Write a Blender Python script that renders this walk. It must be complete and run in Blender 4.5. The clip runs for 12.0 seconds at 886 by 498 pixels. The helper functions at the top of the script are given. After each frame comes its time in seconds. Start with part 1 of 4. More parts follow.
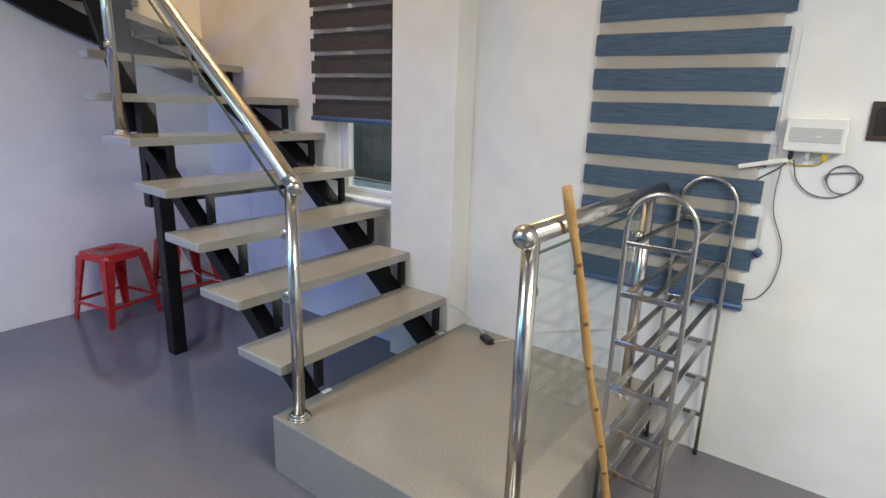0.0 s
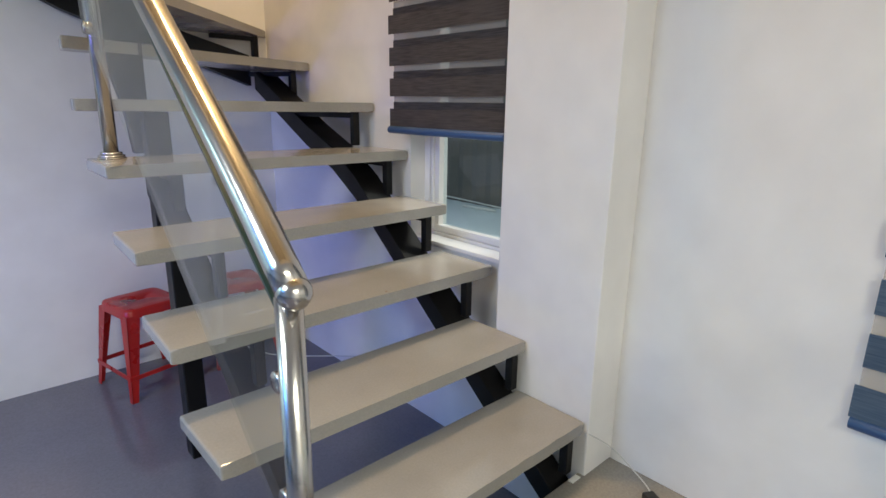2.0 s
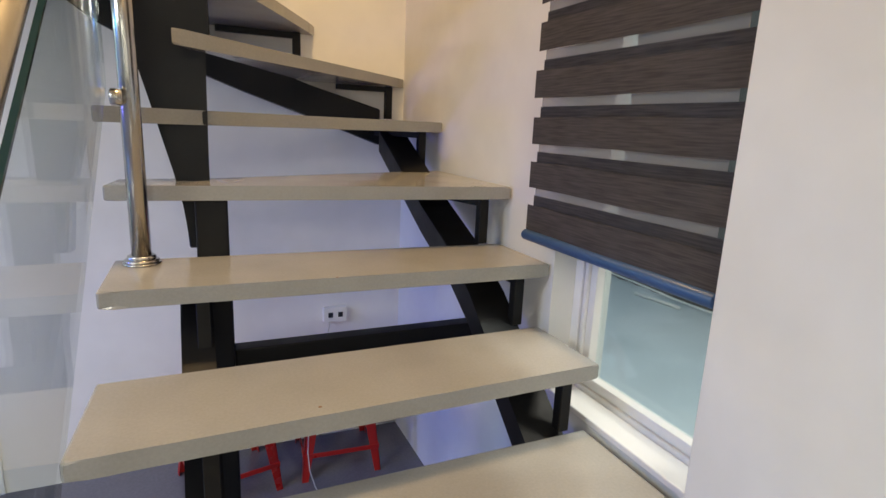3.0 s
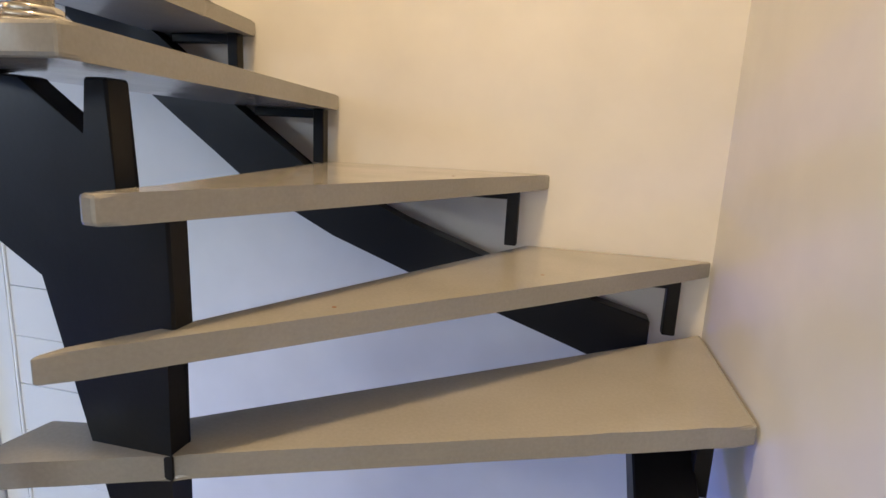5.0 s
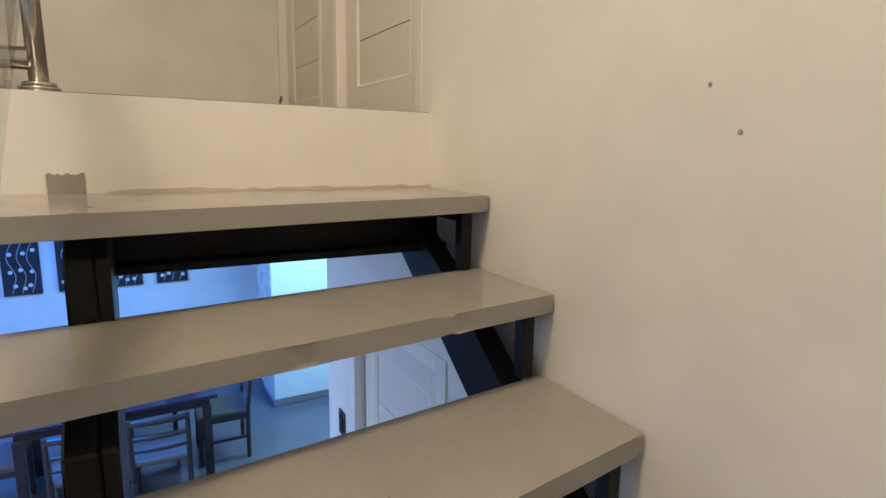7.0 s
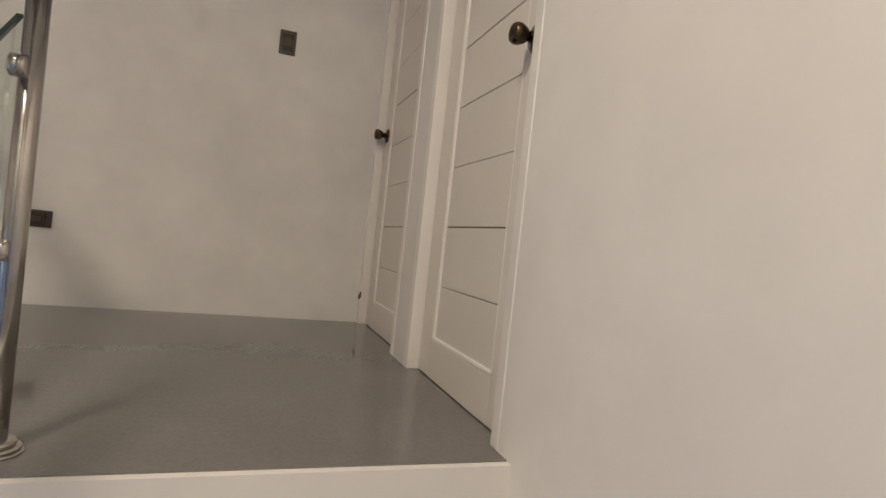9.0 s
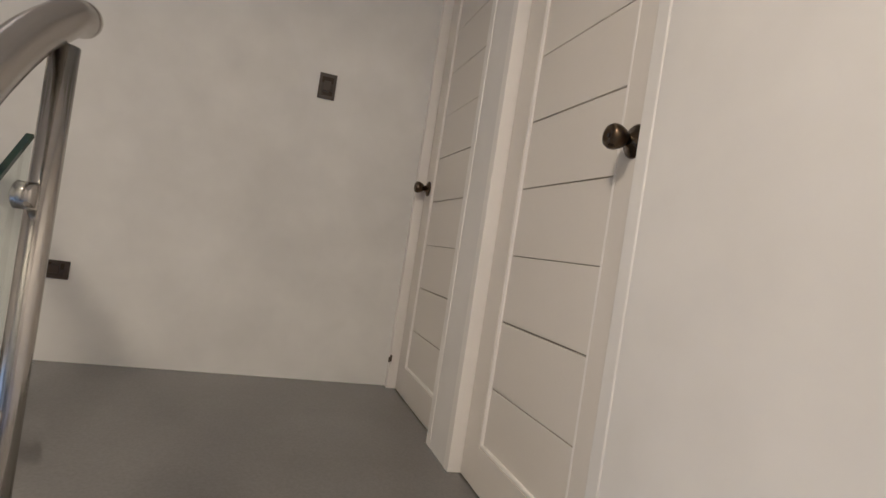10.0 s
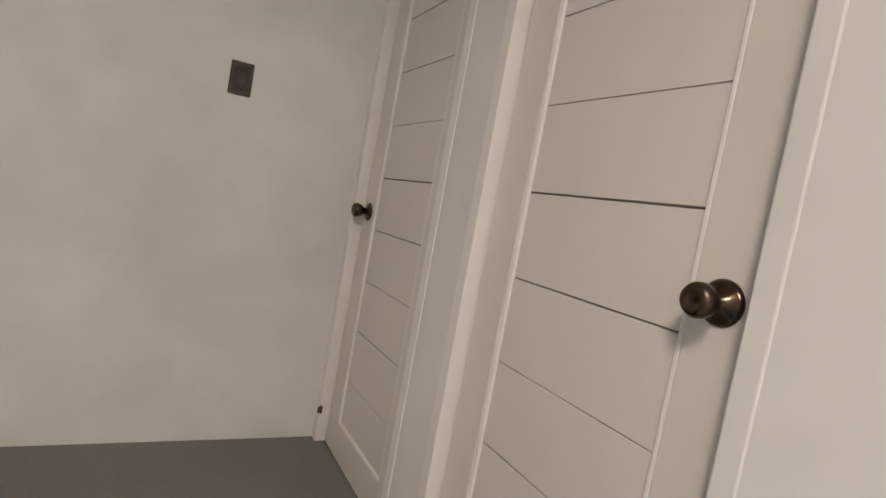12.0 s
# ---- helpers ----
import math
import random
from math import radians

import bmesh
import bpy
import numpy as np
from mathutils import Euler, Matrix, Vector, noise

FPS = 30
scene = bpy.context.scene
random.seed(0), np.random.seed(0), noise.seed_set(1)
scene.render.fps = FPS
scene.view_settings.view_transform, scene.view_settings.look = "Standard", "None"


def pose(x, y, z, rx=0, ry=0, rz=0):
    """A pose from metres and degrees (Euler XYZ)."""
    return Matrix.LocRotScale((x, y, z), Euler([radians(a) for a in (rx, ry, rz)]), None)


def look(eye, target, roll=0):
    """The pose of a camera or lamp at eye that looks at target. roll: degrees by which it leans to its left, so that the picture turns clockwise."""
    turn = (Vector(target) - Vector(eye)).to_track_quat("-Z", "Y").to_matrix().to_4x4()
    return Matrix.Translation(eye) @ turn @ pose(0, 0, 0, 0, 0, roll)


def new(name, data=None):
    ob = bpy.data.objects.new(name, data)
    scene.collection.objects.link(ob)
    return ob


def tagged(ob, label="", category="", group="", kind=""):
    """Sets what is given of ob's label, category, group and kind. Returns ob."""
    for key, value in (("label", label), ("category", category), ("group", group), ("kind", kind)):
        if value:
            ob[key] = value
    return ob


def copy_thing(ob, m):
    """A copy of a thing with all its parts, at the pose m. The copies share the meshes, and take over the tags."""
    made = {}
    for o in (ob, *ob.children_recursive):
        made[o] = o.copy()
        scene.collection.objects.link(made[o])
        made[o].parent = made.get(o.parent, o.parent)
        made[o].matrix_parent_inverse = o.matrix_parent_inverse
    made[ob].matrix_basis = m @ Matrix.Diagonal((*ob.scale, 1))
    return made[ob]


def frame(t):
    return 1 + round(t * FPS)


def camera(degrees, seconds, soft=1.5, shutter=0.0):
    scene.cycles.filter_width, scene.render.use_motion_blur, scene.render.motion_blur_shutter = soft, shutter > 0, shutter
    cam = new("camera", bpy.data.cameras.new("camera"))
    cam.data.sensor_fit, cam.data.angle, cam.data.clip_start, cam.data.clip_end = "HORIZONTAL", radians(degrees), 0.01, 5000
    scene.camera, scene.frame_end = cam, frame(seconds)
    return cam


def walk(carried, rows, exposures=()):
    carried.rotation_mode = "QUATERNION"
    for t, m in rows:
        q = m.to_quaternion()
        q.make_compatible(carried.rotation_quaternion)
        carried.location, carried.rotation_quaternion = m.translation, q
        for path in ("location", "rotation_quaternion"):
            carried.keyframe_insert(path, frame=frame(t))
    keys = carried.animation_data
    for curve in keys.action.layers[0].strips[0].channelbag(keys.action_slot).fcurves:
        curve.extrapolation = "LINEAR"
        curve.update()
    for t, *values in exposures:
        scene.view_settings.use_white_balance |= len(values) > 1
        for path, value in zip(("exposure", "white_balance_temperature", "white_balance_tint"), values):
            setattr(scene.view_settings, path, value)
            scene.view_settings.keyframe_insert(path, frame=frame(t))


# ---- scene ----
cam = camera(77.7, 12.0)

PATH = [
    (0, (-2.243, -1.642, 1.207), (-0.693, -0.488, 0.692), 1.9),
    (0.5, (-2.136, -1.489, 1.208), (-0.538, -0.401, 0.693), 2.9),
    (1, (-1.977, -1.291, 1.191), (-0.346, -0.253, 0.675), 2.2),
    (1.5, (-1.684, -1.076, 1.18), (-0.214, 0.19, 0.692), 1.4),
    (2, (-1.419, -0.861, 1.197), (-0.115, 0.568, 0.689), 0.8),
    (2.5, (-1.147, -0.55, 1.21), (0.096, 0.944, 0.736), 1.3),
    (3, (-0.832, -0.259, 1.385), (-0.028, 1.52, 0.95), 2.5),
    (3.5, (-0.593, 0.07, 1.43), (-0.093, 1.961, 1.012), 1.6),
    (3.7, (-0.546, 0.221, 1.484), (-0.109, 2.142, 1.142), 2.6),
    (5.3, (-0.175, 0.983, 1.968), (-0.81, 2.838, 1.57), 1.6),
    (5.5, (-0.14, 1.067, 2.022), (-0.894, 2.88, 1.643), 1.0),
    (6, (-0.173, 1.272, 2.183), (-1.341, 2.852, 1.812), -0.3),
    (6.5, (-0.268, 1.425, 2.383), (-1.71, 2.753, 1.984), -1.3),
    (7, (-0.312, 1.598, 2.495), (-2.016, 2.583, 2.142), 1.1),
    (7.5, (-0.401, 1.692, 2.62), (-2.229, 2.439, 2.306), 0.7),
    (7.7, (-0.45, 1.708, 2.705), (-2.289, 2.438, 2.417), 1.2),
    (9.3, (-0.825, 1.84, 3.12), (-2.729, 2.448, 3.159), 6.9),
    (9.5, (-0.883, 1.802, 3.173), (-2.798, 2.375, 3.225), 7.3),
    (10, (-0.983, 1.754, 3.295), (-2.888, 2.361, 3.306), 8.7),
    (10.5, (-1.136, 1.752, 3.363), (-3.008, 2.457, 3.358), 9.7),
    (11, (-1.237, 1.742, 3.476), (-3.076, 2.528, 3.473), 10.4),
    (11.5, (-1.358, 1.676, 3.599), (-3.138, 2.586, 3.594), 11.0),
    (12, (-1.441, 1.694, 3.641), (-3.2, 2.634, 3.5), 10.4),
]
LENS = [(0, -0.02, 6700, 4), (2.0, 0.03, 6700, 4), (2.7, -0.02, 6600, 4), (3.1, 0.2, 7100, 5), (3.7, 0.45, 7200, 5), (5.3, 0.15, 5650, 6), (7.0, -0.36, 5000, 6), (7.7, -0.5, 4600, 8), (9.3, -0.60, 4550, 11), (11.0, -0.42, 4350, 11), (12.0, -0.45, 4400, 11)]
walk(cam, [(t, look(eye, target, roll)) for t, eye, target, roll in PATH], LENS)

# ---- light ----
world = bpy.data.worlds.new("sky")
world.use_nodes = True
scene.world = world
sky = world.node_tree.nodes.new("ShaderNodeTexSky")
sky.sky_type, sky.sun_disc = "NISHITA", False
sky.sun_elevation, sky.sun_rotation = radians(35), radians(60)
world.node_tree.links.new(sky.outputs[0], world.node_tree.nodes["Background"].inputs[0])
world.node_tree.nodes["Background"].inputs[1].default_value = 0.15

sun = new("sun", bpy.data.lights.new("sun", "SUN"))
sun.data.energy, sun.data.angle, sun.data.color = 1.4, radians(12), (1, 0.96, 0.9)
sun.matrix_world = look((6, -3, 6), (0, 0, 0))


def area(name, place, target, sx, sy, power, color):
    lamp = new(name, bpy.data.lights.new(name, "AREA"))
    lamp.data.shape, lamp.data.size, lamp.data.size_y = "RECTANGLE", sx, sy
    lamp.data.energy, lamp.data.color = power, color
    lamp.matrix_world = look(place, target)
    return lamp


# Unseen area lamp added for the light from the entrance side; no fixture known.
area("entry_fill_light", (-1.8, -3.2, 2.33), (-1.8, -3.19, 0), 1.4, 1.4, 104, (1.0, 0.965, 0.885))
# Fill lamp added to brighten the north wall under the stair.
area("passage_fill_light", (-3.1, 0.2, 2.33), (-3.1, 0.21, 0), 0.9, 0.9, 56, (0.93, 0.965, 1.0))
# Two unseen lamps added to give the lower room its blue tone.
area("living_blue_fill", (-5.0, 0.8, 2.33), (-5.0, 0.81, 0), 1.2, 1.2, 100, (0.05, 0.27, 1.0))
area("dining_fill_light", (-5.0, 3.3, 2.33), (-5.0, 3.31, 0), 0.8, 0.8, 56, (0.55, 0.88, 1.0))
led = area("led_strip", (-3.0, 1.35, 0.75), (0.12, 1.8, 0.35), 0.5, 0.08, 3.0, (0.20, 0.18, 1.0))
led.data.spread = radians(75)
area("stairwell_light", (-0.65, 0.95, 4.95), (-0.65, 0.96, 0), 0.4, 0.4, 86, (1.0, 0.66, 0.33))
# Weak fill added over the hall; no lamp is known there.
area("hall_fill_light", (-2.8, 0.3, 5.0), (-2.8, 0.31, 0), 0.4, 0.4, 0.8, (1.0, 0.72, 0.45))
# Hidden lamp added outside above the stair window in place of sky light.
area("window_sky_fill", (0.72, 0.78, 2.25), (0.2, 0.78, 0.85), 0.5, 0.3, 14, (0.92, 0.97, 1.0))

# ---- materials ----


def material(name, color, rough=0.6, metal=0.0, vary=0.06, scale=6.0, fine=120.0, bump=0.02, rough_vary=0.1, dist=0.002, random_vary=0.0, coat=0.0, grain=0.0):
    """Paint, metal or stone with two scales of variation in colour, gloss and relief, in world metres."""
    m = bpy.data.materials.new(name)
    m.use_nodes = True
    t = m.node_tree
    n, link = t.nodes, t.links.new
    b = n["Principled BSDF"]
    geo = n.new("ShaderNodeNewGeometry")
    large, small = n.new("ShaderNodeTexNoise"), n.new("ShaderNodeTexNoise")
    large.inputs["Scale"].default_value, large.inputs["Detail"].default_value = scale, 5
    small.inputs["Scale"].default_value, small.inputs["Detail"].default_value = fine, 3
    for tex in (large, small):
        link(geo.outputs["Position"], tex.inputs["Vector"])
    mix = n.new("ShaderNodeMath")
    mix.operation = "MULTIPLY_ADD"
    link(small.outputs["Fac"], mix.inputs[0])
    mix.inputs[1].default_value = 0.5
    half = n.new("ShaderNodeMath")
    half.operation = "MULTIPLY"
    link(large.outputs["Fac"], half.inputs[0])
    half.inputs[1].default_value = 0.9
    link(half.outputs[0], mix.inputs[2])
    ramp = n.new("ShaderNodeMapRange")
    ramp.inputs["From Min"].default_value, ramp.inputs["From Max"].default_value = 0.35, 1.05
    ramp.inputs["To Min"].default_value, ramp.inputs["To Max"].default_value = 1 - vary, 1 + vary
    link(mix.outputs[0], ramp.inputs[0])
    out = ramp.outputs[0]
    if grain:
        speck = n.new("ShaderNodeMapRange")
        speck.inputs["From Min"].default_value, speck.inputs["From Max"].default_value = 0.36, 0.64
        speck.inputs["To Min"].default_value, speck.inputs["To Max"].default_value = 1 - grain, 1 + grain
        link(small.outputs["Fac"], speck.inputs[0])
        both = n.new("ShaderNodeMath")
        both.operation = "MULTIPLY"
        link(out, both.inputs[0])
        link(speck.outputs[0], both.inputs[1])
        out = both.outputs[0]
    if random_vary:
        info = n.new("ShaderNodeObjectInfo")
        rr = n.new("ShaderNodeMapRange")
        rr.inputs["To Min"].default_value, rr.inputs["To Max"].default_value = 1 - random_vary, 1 + random_vary
        link(info.outputs["Random"], rr.inputs[0])
        mul = n.new("ShaderNodeMath")
        mul.operation = "MULTIPLY"
        link(out, mul.inputs[0])
        link(rr.outputs[0], mul.inputs[1])
        out = mul.outputs[0]
    tint = n.new("ShaderNodeVectorMath")
    tint.operation = "SCALE"
    tint.inputs[0].default_value = color
    link(out, tint.inputs["Scale"])
    link(tint.outputs[0], b.inputs["Base Color"])
    gloss = n.new("ShaderNodeMapRange")
    gloss.inputs["From Min"].default_value, gloss.inputs["From Max"].default_value = 0.3, 0.7
    gloss.inputs["To Min"].default_value, gloss.inputs["To Max"].default_value = max(0.02, rough - rough_vary), min(1, rough + rough_vary)
    link(large.outputs["Fac"], gloss.inputs[0])
    link(gloss.outputs[0], b.inputs["Roughness"])
    b.inputs["Metallic"].default_value = metal
    b.inputs["Coat Weight"].default_value = coat
    if bump:
        relief = n.new("ShaderNodeBump")
        relief.inputs["Strength"].default_value, relief.inputs["Distance"].default_value = bump * 10, dist
        link(mix.outputs[0], relief.inputs["Height"])
        link(relief.outputs[0], b.inputs["Normal"])
    return m


def glass(name, color, alpha=0.03, rough=0.02):
    """A thin pane: mostly clear with a sharp reflection."""
    m = bpy.data.materials.new(name)
    m.use_nodes = True
    t = m.node_tree
    n, link = t.nodes, t.links.new
    n.remove(n["Principled BSDF"])
    clear, shine, mix, facing = n.new("ShaderNodeBsdfTransparent"), n.new("ShaderNodeBsdfGlossy"), n.new("ShaderNodeMixShader"), n.new("ShaderNodeLayerWeight")
    clear.inputs[0].default_value = (*color, 1)
    shine.inputs["Roughness"].default_value = rough
    steep, gain = n.new("ShaderNodeMath"), n.new("ShaderNodeMath")
    steep.operation, gain.operation = "POWER", "MULTIPLY_ADD"
    steep.inputs[1].default_value, gain.inputs[1].default_value, gain.inputs[2].default_value = 4.0, 0.6, alpha
    link(facing.outputs["Facing"], steep.inputs[0])
    link(steep.outputs[0], gain.inputs[0])
    link(gain.outputs[0], mix.inputs[0])
    link(clear.outputs[0], mix.inputs[1])
    link(shine.outputs[0], mix.inputs[2])
    link(mix.outputs[0], n["Material Output"].inputs[0])
    return m


def sheer(name, color, clear=0.5):
    """Woven sheer cloth that lets part of the light through."""
    m = bpy.data.materials.new(name)
    m.use_nodes = True
    t = m.node_tree
    n, link = t.nodes, t.links.new
    b = n["Principled BSDF"]
    b.inputs["Base Color"].default_value, b.inputs["Roughness"].default_value = (*color, 1), 0.9
    b.inputs["Alpha"].default_value = 1 - clear
    return m


def cloth(name, color, second):
    """Slub-woven blind fabric with streaks along its width."""
    m = material(name, color, 0.9, 0, 0.1, 12, 300, 0.03)
    t = m.node_tree
    n, link = t.nodes, t.links.new
    geo, stretch, streak, mix = n.new("ShaderNodeNewGeometry"), n.new("ShaderNodeMapping"), n.new("ShaderNodeTexNoise"), n.new("ShaderNodeMix")
    stretch.inputs["Scale"].default_value = (30, 12, 260)
    streak.inputs["Scale"].default_value, streak.inputs["Detail"].default_value = 1.0, 4
    mix.data_type = "RGBA"
    mix.inputs[6].default_value, mix.inputs[7].default_value = (*color, 1), (*second, 1)
    link(geo.outputs["Position"], stretch.inputs[0])
    link(stretch.outputs[0], streak.inputs["Vector"])
    ramp = n.new("ShaderNodeMapRange")
    ramp.inputs["From Min"].default_value, ramp.inputs["From Max"].default_value = 0.35, 0.65
    link(streak.outputs["Fac"], ramp.inputs[0])
    link(ramp.outputs[0], mix.inputs[0])
    link(mix.outputs[2], n["Principled BSDF"].inputs["Base Color"])
    return m


WALL = material("wall_paint", (0.78, 0.77, 0.75), 0.6, 0, 0.09, 1.7, 7, 0.012)
WORNWALL = material("worn_wall_paint", (0.765, 0.765, 0.755), 0.62, 0, 0.17, 1.3, 4.5, 0.012)
DOORPAINT = material("door_paint", (0.74, 0.71, 0.66), 0.35, 0, 0.02, 4, 80, 0.0, 0.02)
TRIM = material("trim_paint", (0.87, 0.85, 0.82), 0.3, 0, 0.02, 5, 90, 0.0, 0.02)
FLOOR = material("floor_coating", (0.165, 0.162, 0.155), 0.08, 0, 0.12, 2.5, 110, 0.0, 0.03, grain=0.02)
FLOORLOW = material("ground_floor_coating", (0.147, 0.141, 0.162), 0.09, 0, 0.14, 2.5, 110, 0.0, 0.03, grain=0.03)
PLATFORM = material("platform_coating", (0.25, 0.235, 0.21), 0.2, 0, 0.12, 3, 110, 0.0, 0.05, grain=0.04)
TREAD = material("tread_coating", (0.31, 0.30, 0.28), 0.15, 0, 0.11, 5, 150, 0.001, 0.05, random_vary=0.03, grain=0.010)
PATCH = material("bare_cement", (0.30, 0.29, 0.27), 0.8, 0, 0.15, 20, 150, 0.05)
GRIME = material("grout_smear", (0.56, 0.51, 0.44), 0.8, 0, 0.2, 14, 120, 0.03)
STEEL = material("black_steel_paint", (0.007, 0.007, 0.0075), 0.45, 0, 0.25, 8, 120, 0.02)
STEEL.node_tree.nodes["Principled BSDF"].inputs["Specular IOR Level"].default_value = 0.25
CHROME = material("stainless_steel", (0.52, 0.50, 0.47), 0.21, 1, 0.04, 10, 150, 0.0, 0.04)
GLASS = glass("rail_glass", (0.955, 0.98, 0.97))
PANE = glass("window_glass", (0.85, 0.9, 0.9))
GLASSEDGE = material("glass_edge", (0.03, 0.07, 0.06), 0.15, 0, 0.05)
RED = material("red_enamel", (0.42, 0.015, 0.012), 0.32, 0, 0.08, 8, 90, 0.008)
BLUECLOTH = cloth("blue_blind_cloth", (0.05, 0.085, 0.135), (0.085, 0.125, 0.18))
DARKCLOTH = cloth("charcoal_blind_cloth", (0.04, 0.034, 0.034), (0.07, 0.06, 0.058))
BLUERAIL = material("blue_plastic", (0.03, 0.08, 0.20), 0.4, 0, 0.05)
SHEERDARK = sheer("charcoal_sheer_cloth", (0.36, 0.33, 0.30), 0.5)
SHEER = sheer("sheer_cloth", (0.60, 0.55, 0.48), 0.6)
LEDGE = material("pale_concrete", (0.70, 0.76, 0.78), 0.8, 0, 0.12, 4, 60, 0.03)
OUTSIDE = material("outside_sheet", (0.12, 0.115, 0.11), 0.7, 0, 0.15, 3, 30, 0.03)
FENCE = material("outside_fence", (0.34, 0.27, 0.20), 0.8, 0, 0.15, 3, 30, 0.03)
WOODSTICK = material("stick_wood", (0.48, 0.27, 0.09), 0.6, 0, 0.3, 25, 200, 0.05)
KNOT = material("stick_knot", (0.16, 0.07, 0.025), 0.7, 0, 0.2, 30, 200, 0.05)
PLASTIC = material("white_plastic", (0.78, 0.77, 0.74), 0.4, 0, 0.02)
GREYPLASTIC = material("grey_label", (0.52, 0.52, 0.50), 0.4, 0, 0.03)
BLACKPLASTIC = material("black_plastic", (0.015, 0.015, 0.015), 0.4, 0, 0.1)
YELLOW = material("yellow_cable", (0.6, 0.42, 0.03), 0.5, 0, 0.05)
BROWNPLATE = material("brown_plate", (0.055, 0.04, 0.03), 0.35, 0, 0.08)
BROWNKEY = material("brown_rocker", (0.035, 0.026, 0.02), 0.25, 0, 0.08)
BRONZE = material("antique_bronze", (0.10, 0.075, 0.05), 0.28, 1, 0.15, 15, 120, 0.01)
DARKWOOD = material("dark_wood", (0.035, 0.026, 0.03), 0.35, 0, 0.2, 10, 100, 0.01)
TABLEWOOD = material("table_top", (0.03, 0.024, 0.045), 0.22, 0, 0.15, 6, 80, 0.006)
SEATCLOTH = material("seat_cushion", (0.10, 0.09, 0.10), 0.8, 0, 0.1)
SOFA = material("sofa_cloth", (0.05, 0.09, 0.11), 0.85, 0, 0.15, 10, 250, 0.05)
CABINET = material("cabinet_laminate", (0.82, 0.83, 0.80), 0.3, 0, 0.02)
FLUFF = material("duster_fibre", (0.35, 0.45, 0.60), 0.9, 0, 0.2, 40, 300, 0.1)
CANVAS = material("black_canvas", (0.02, 0.02, 0.025), 0.7, 0, 0.1)
# Darker than the door paint: the shade between boards is put into the colour.
GROOVESHADE = material("groove_painted_shade", (0.30, 0.27, 0.23), 0.8, 0, 0.05)

# ---- builders ----


def link_mesh(name, bm, mat, smooth=False):
    me = bpy.data.meshes.new(name)
    bmesh.ops.recalc_face_normals(bm, faces=bm.faces)
    bm.to_mesh(me)
    bm.free()
    for p in me.polygons:
        p.use_smooth = smooth
    me.materials.append(mat)
    return new(name, me)


def part(name, bm, mat, parent=None, label="", smooth=False):
    ob = link_mesh(name, bm, mat, smooth)
    if parent is not None:
        ob.parent = parent
        ob.matrix_parent_inverse = parent.matrix_world.inverted()
    if label:
        ob["label"] = label
    return ob


def thing(name, place, label, category, group="", kind=""):
    e = new(name)
    e.empty_display_size = 0.1
    e.matrix_world = Matrix.Translation(place)
    bpy.context.view_layer.update()
    return tagged(e, label, category, group, kind)


def box(x0, x1, y0, y1, z0, z1, bevel=0.0, seg=2, bm=None, m=None):
    """A box, rounded along its edges by bevel."""
    b = bmesh.new()
    bmesh.ops.create_cube(b, size=1, matrix=Matrix.Translation(((x0 + x1) / 2, (y0 + y1) / 2, (z0 + z1) / 2)) @ Matrix.Diagonal((x1 - x0, y1 - y0, z1 - z0, 1)))
    if bevel:
        bmesh.ops.bevel(b, geom=b.edges[:], offset=bevel, segments=seg, profile=0.5, affect="EDGES")
    if m is not None:
        b.transform(m)
    return join(bm, b)


def join(bm, b):
    if bm is None:
        return b
    me = bpy.data.meshes.new("tmp")
    b.to_mesh(me)
    b.free()
    bm.from_mesh(me)
    bpy.data.meshes.remove(me)
    return bm


def prism(points, z0, z1, bevel=0.0, seg=2, bm=None):
    """A flat plate with the given outline in plan."""
    b = bmesh.new()
    low = [b.verts.new((x, y, z0)) for x, y in points]
    high = [b.verts.new((x, y, z1)) for x, y in points]
    b.faces.new(low[::-1])
    b.faces.new(high)
    for i in range(len(points)):
        j = (i + 1) % len(points)
        b.faces.new((low[i], low[j], high[j], high[i]))
    if bevel:
        bmesh.ops.bevel(b, geom=b.edges[:], offset=bevel, segments=seg, profile=0.5, affect="EDGES", clamp_overlap=True)
    return join(bm, b)


def bar(p, q, w, h, bevel=0.0, bm=None, up=(0, 0, 1)):
    """A square bar from p to q, w across and h along up."""
    p, q = Vector(p), Vector(q)
    d = (q - p).normalized()
    side = d.cross(Vector(up))
    side = side.normalized() if side.length > 1e-4 else Vector((1, 0, 0))
    top = side.cross(d)
    m = Matrix((side, d, top)).transposed().to_4x4()
    m.translation = (p + q) / 2
    n = (q - p).length
    return box(-w / 2, w / 2, -n / 2, n / 2, -h / 2, h / 2, bevel, 1, bm, m)


def rod(points, r, sides=12, bm=None, caps=True):
    """A round tube along a line of points."""
    b = bmesh.new()
    pts = [Vector(p) for p in points]
    rings, last = [], None
    for i, p in enumerate(pts):
        d = (pts[min(i + 1, len(pts) - 1)] - pts[max(i - 1, 0)]).normalized()
        if last is None:
            a = d.orthogonal().normalized()
        else:
            a = (last - d * last.dot(d)).normalized()
        last = a
        c = d.cross(a)
        rad = r[i] if isinstance(r, (list, tuple)) else r
        rings.append([b.verts.new(p + (a * math.cos(k * math.tau / sides) + c * math.sin(k * math.tau / sides)) * rad) for k in range(sides)])
    for u, v in zip(rings, rings[1:]):
        for k in range(sides):
            b.faces.new((u[k], u[(k + 1) % sides], v[(k + 1) % sides], v[k]))
    if caps:
        b.faces.new(rings[0][::-1])
        b.faces.new(rings[-1])
    return join(bm, b)


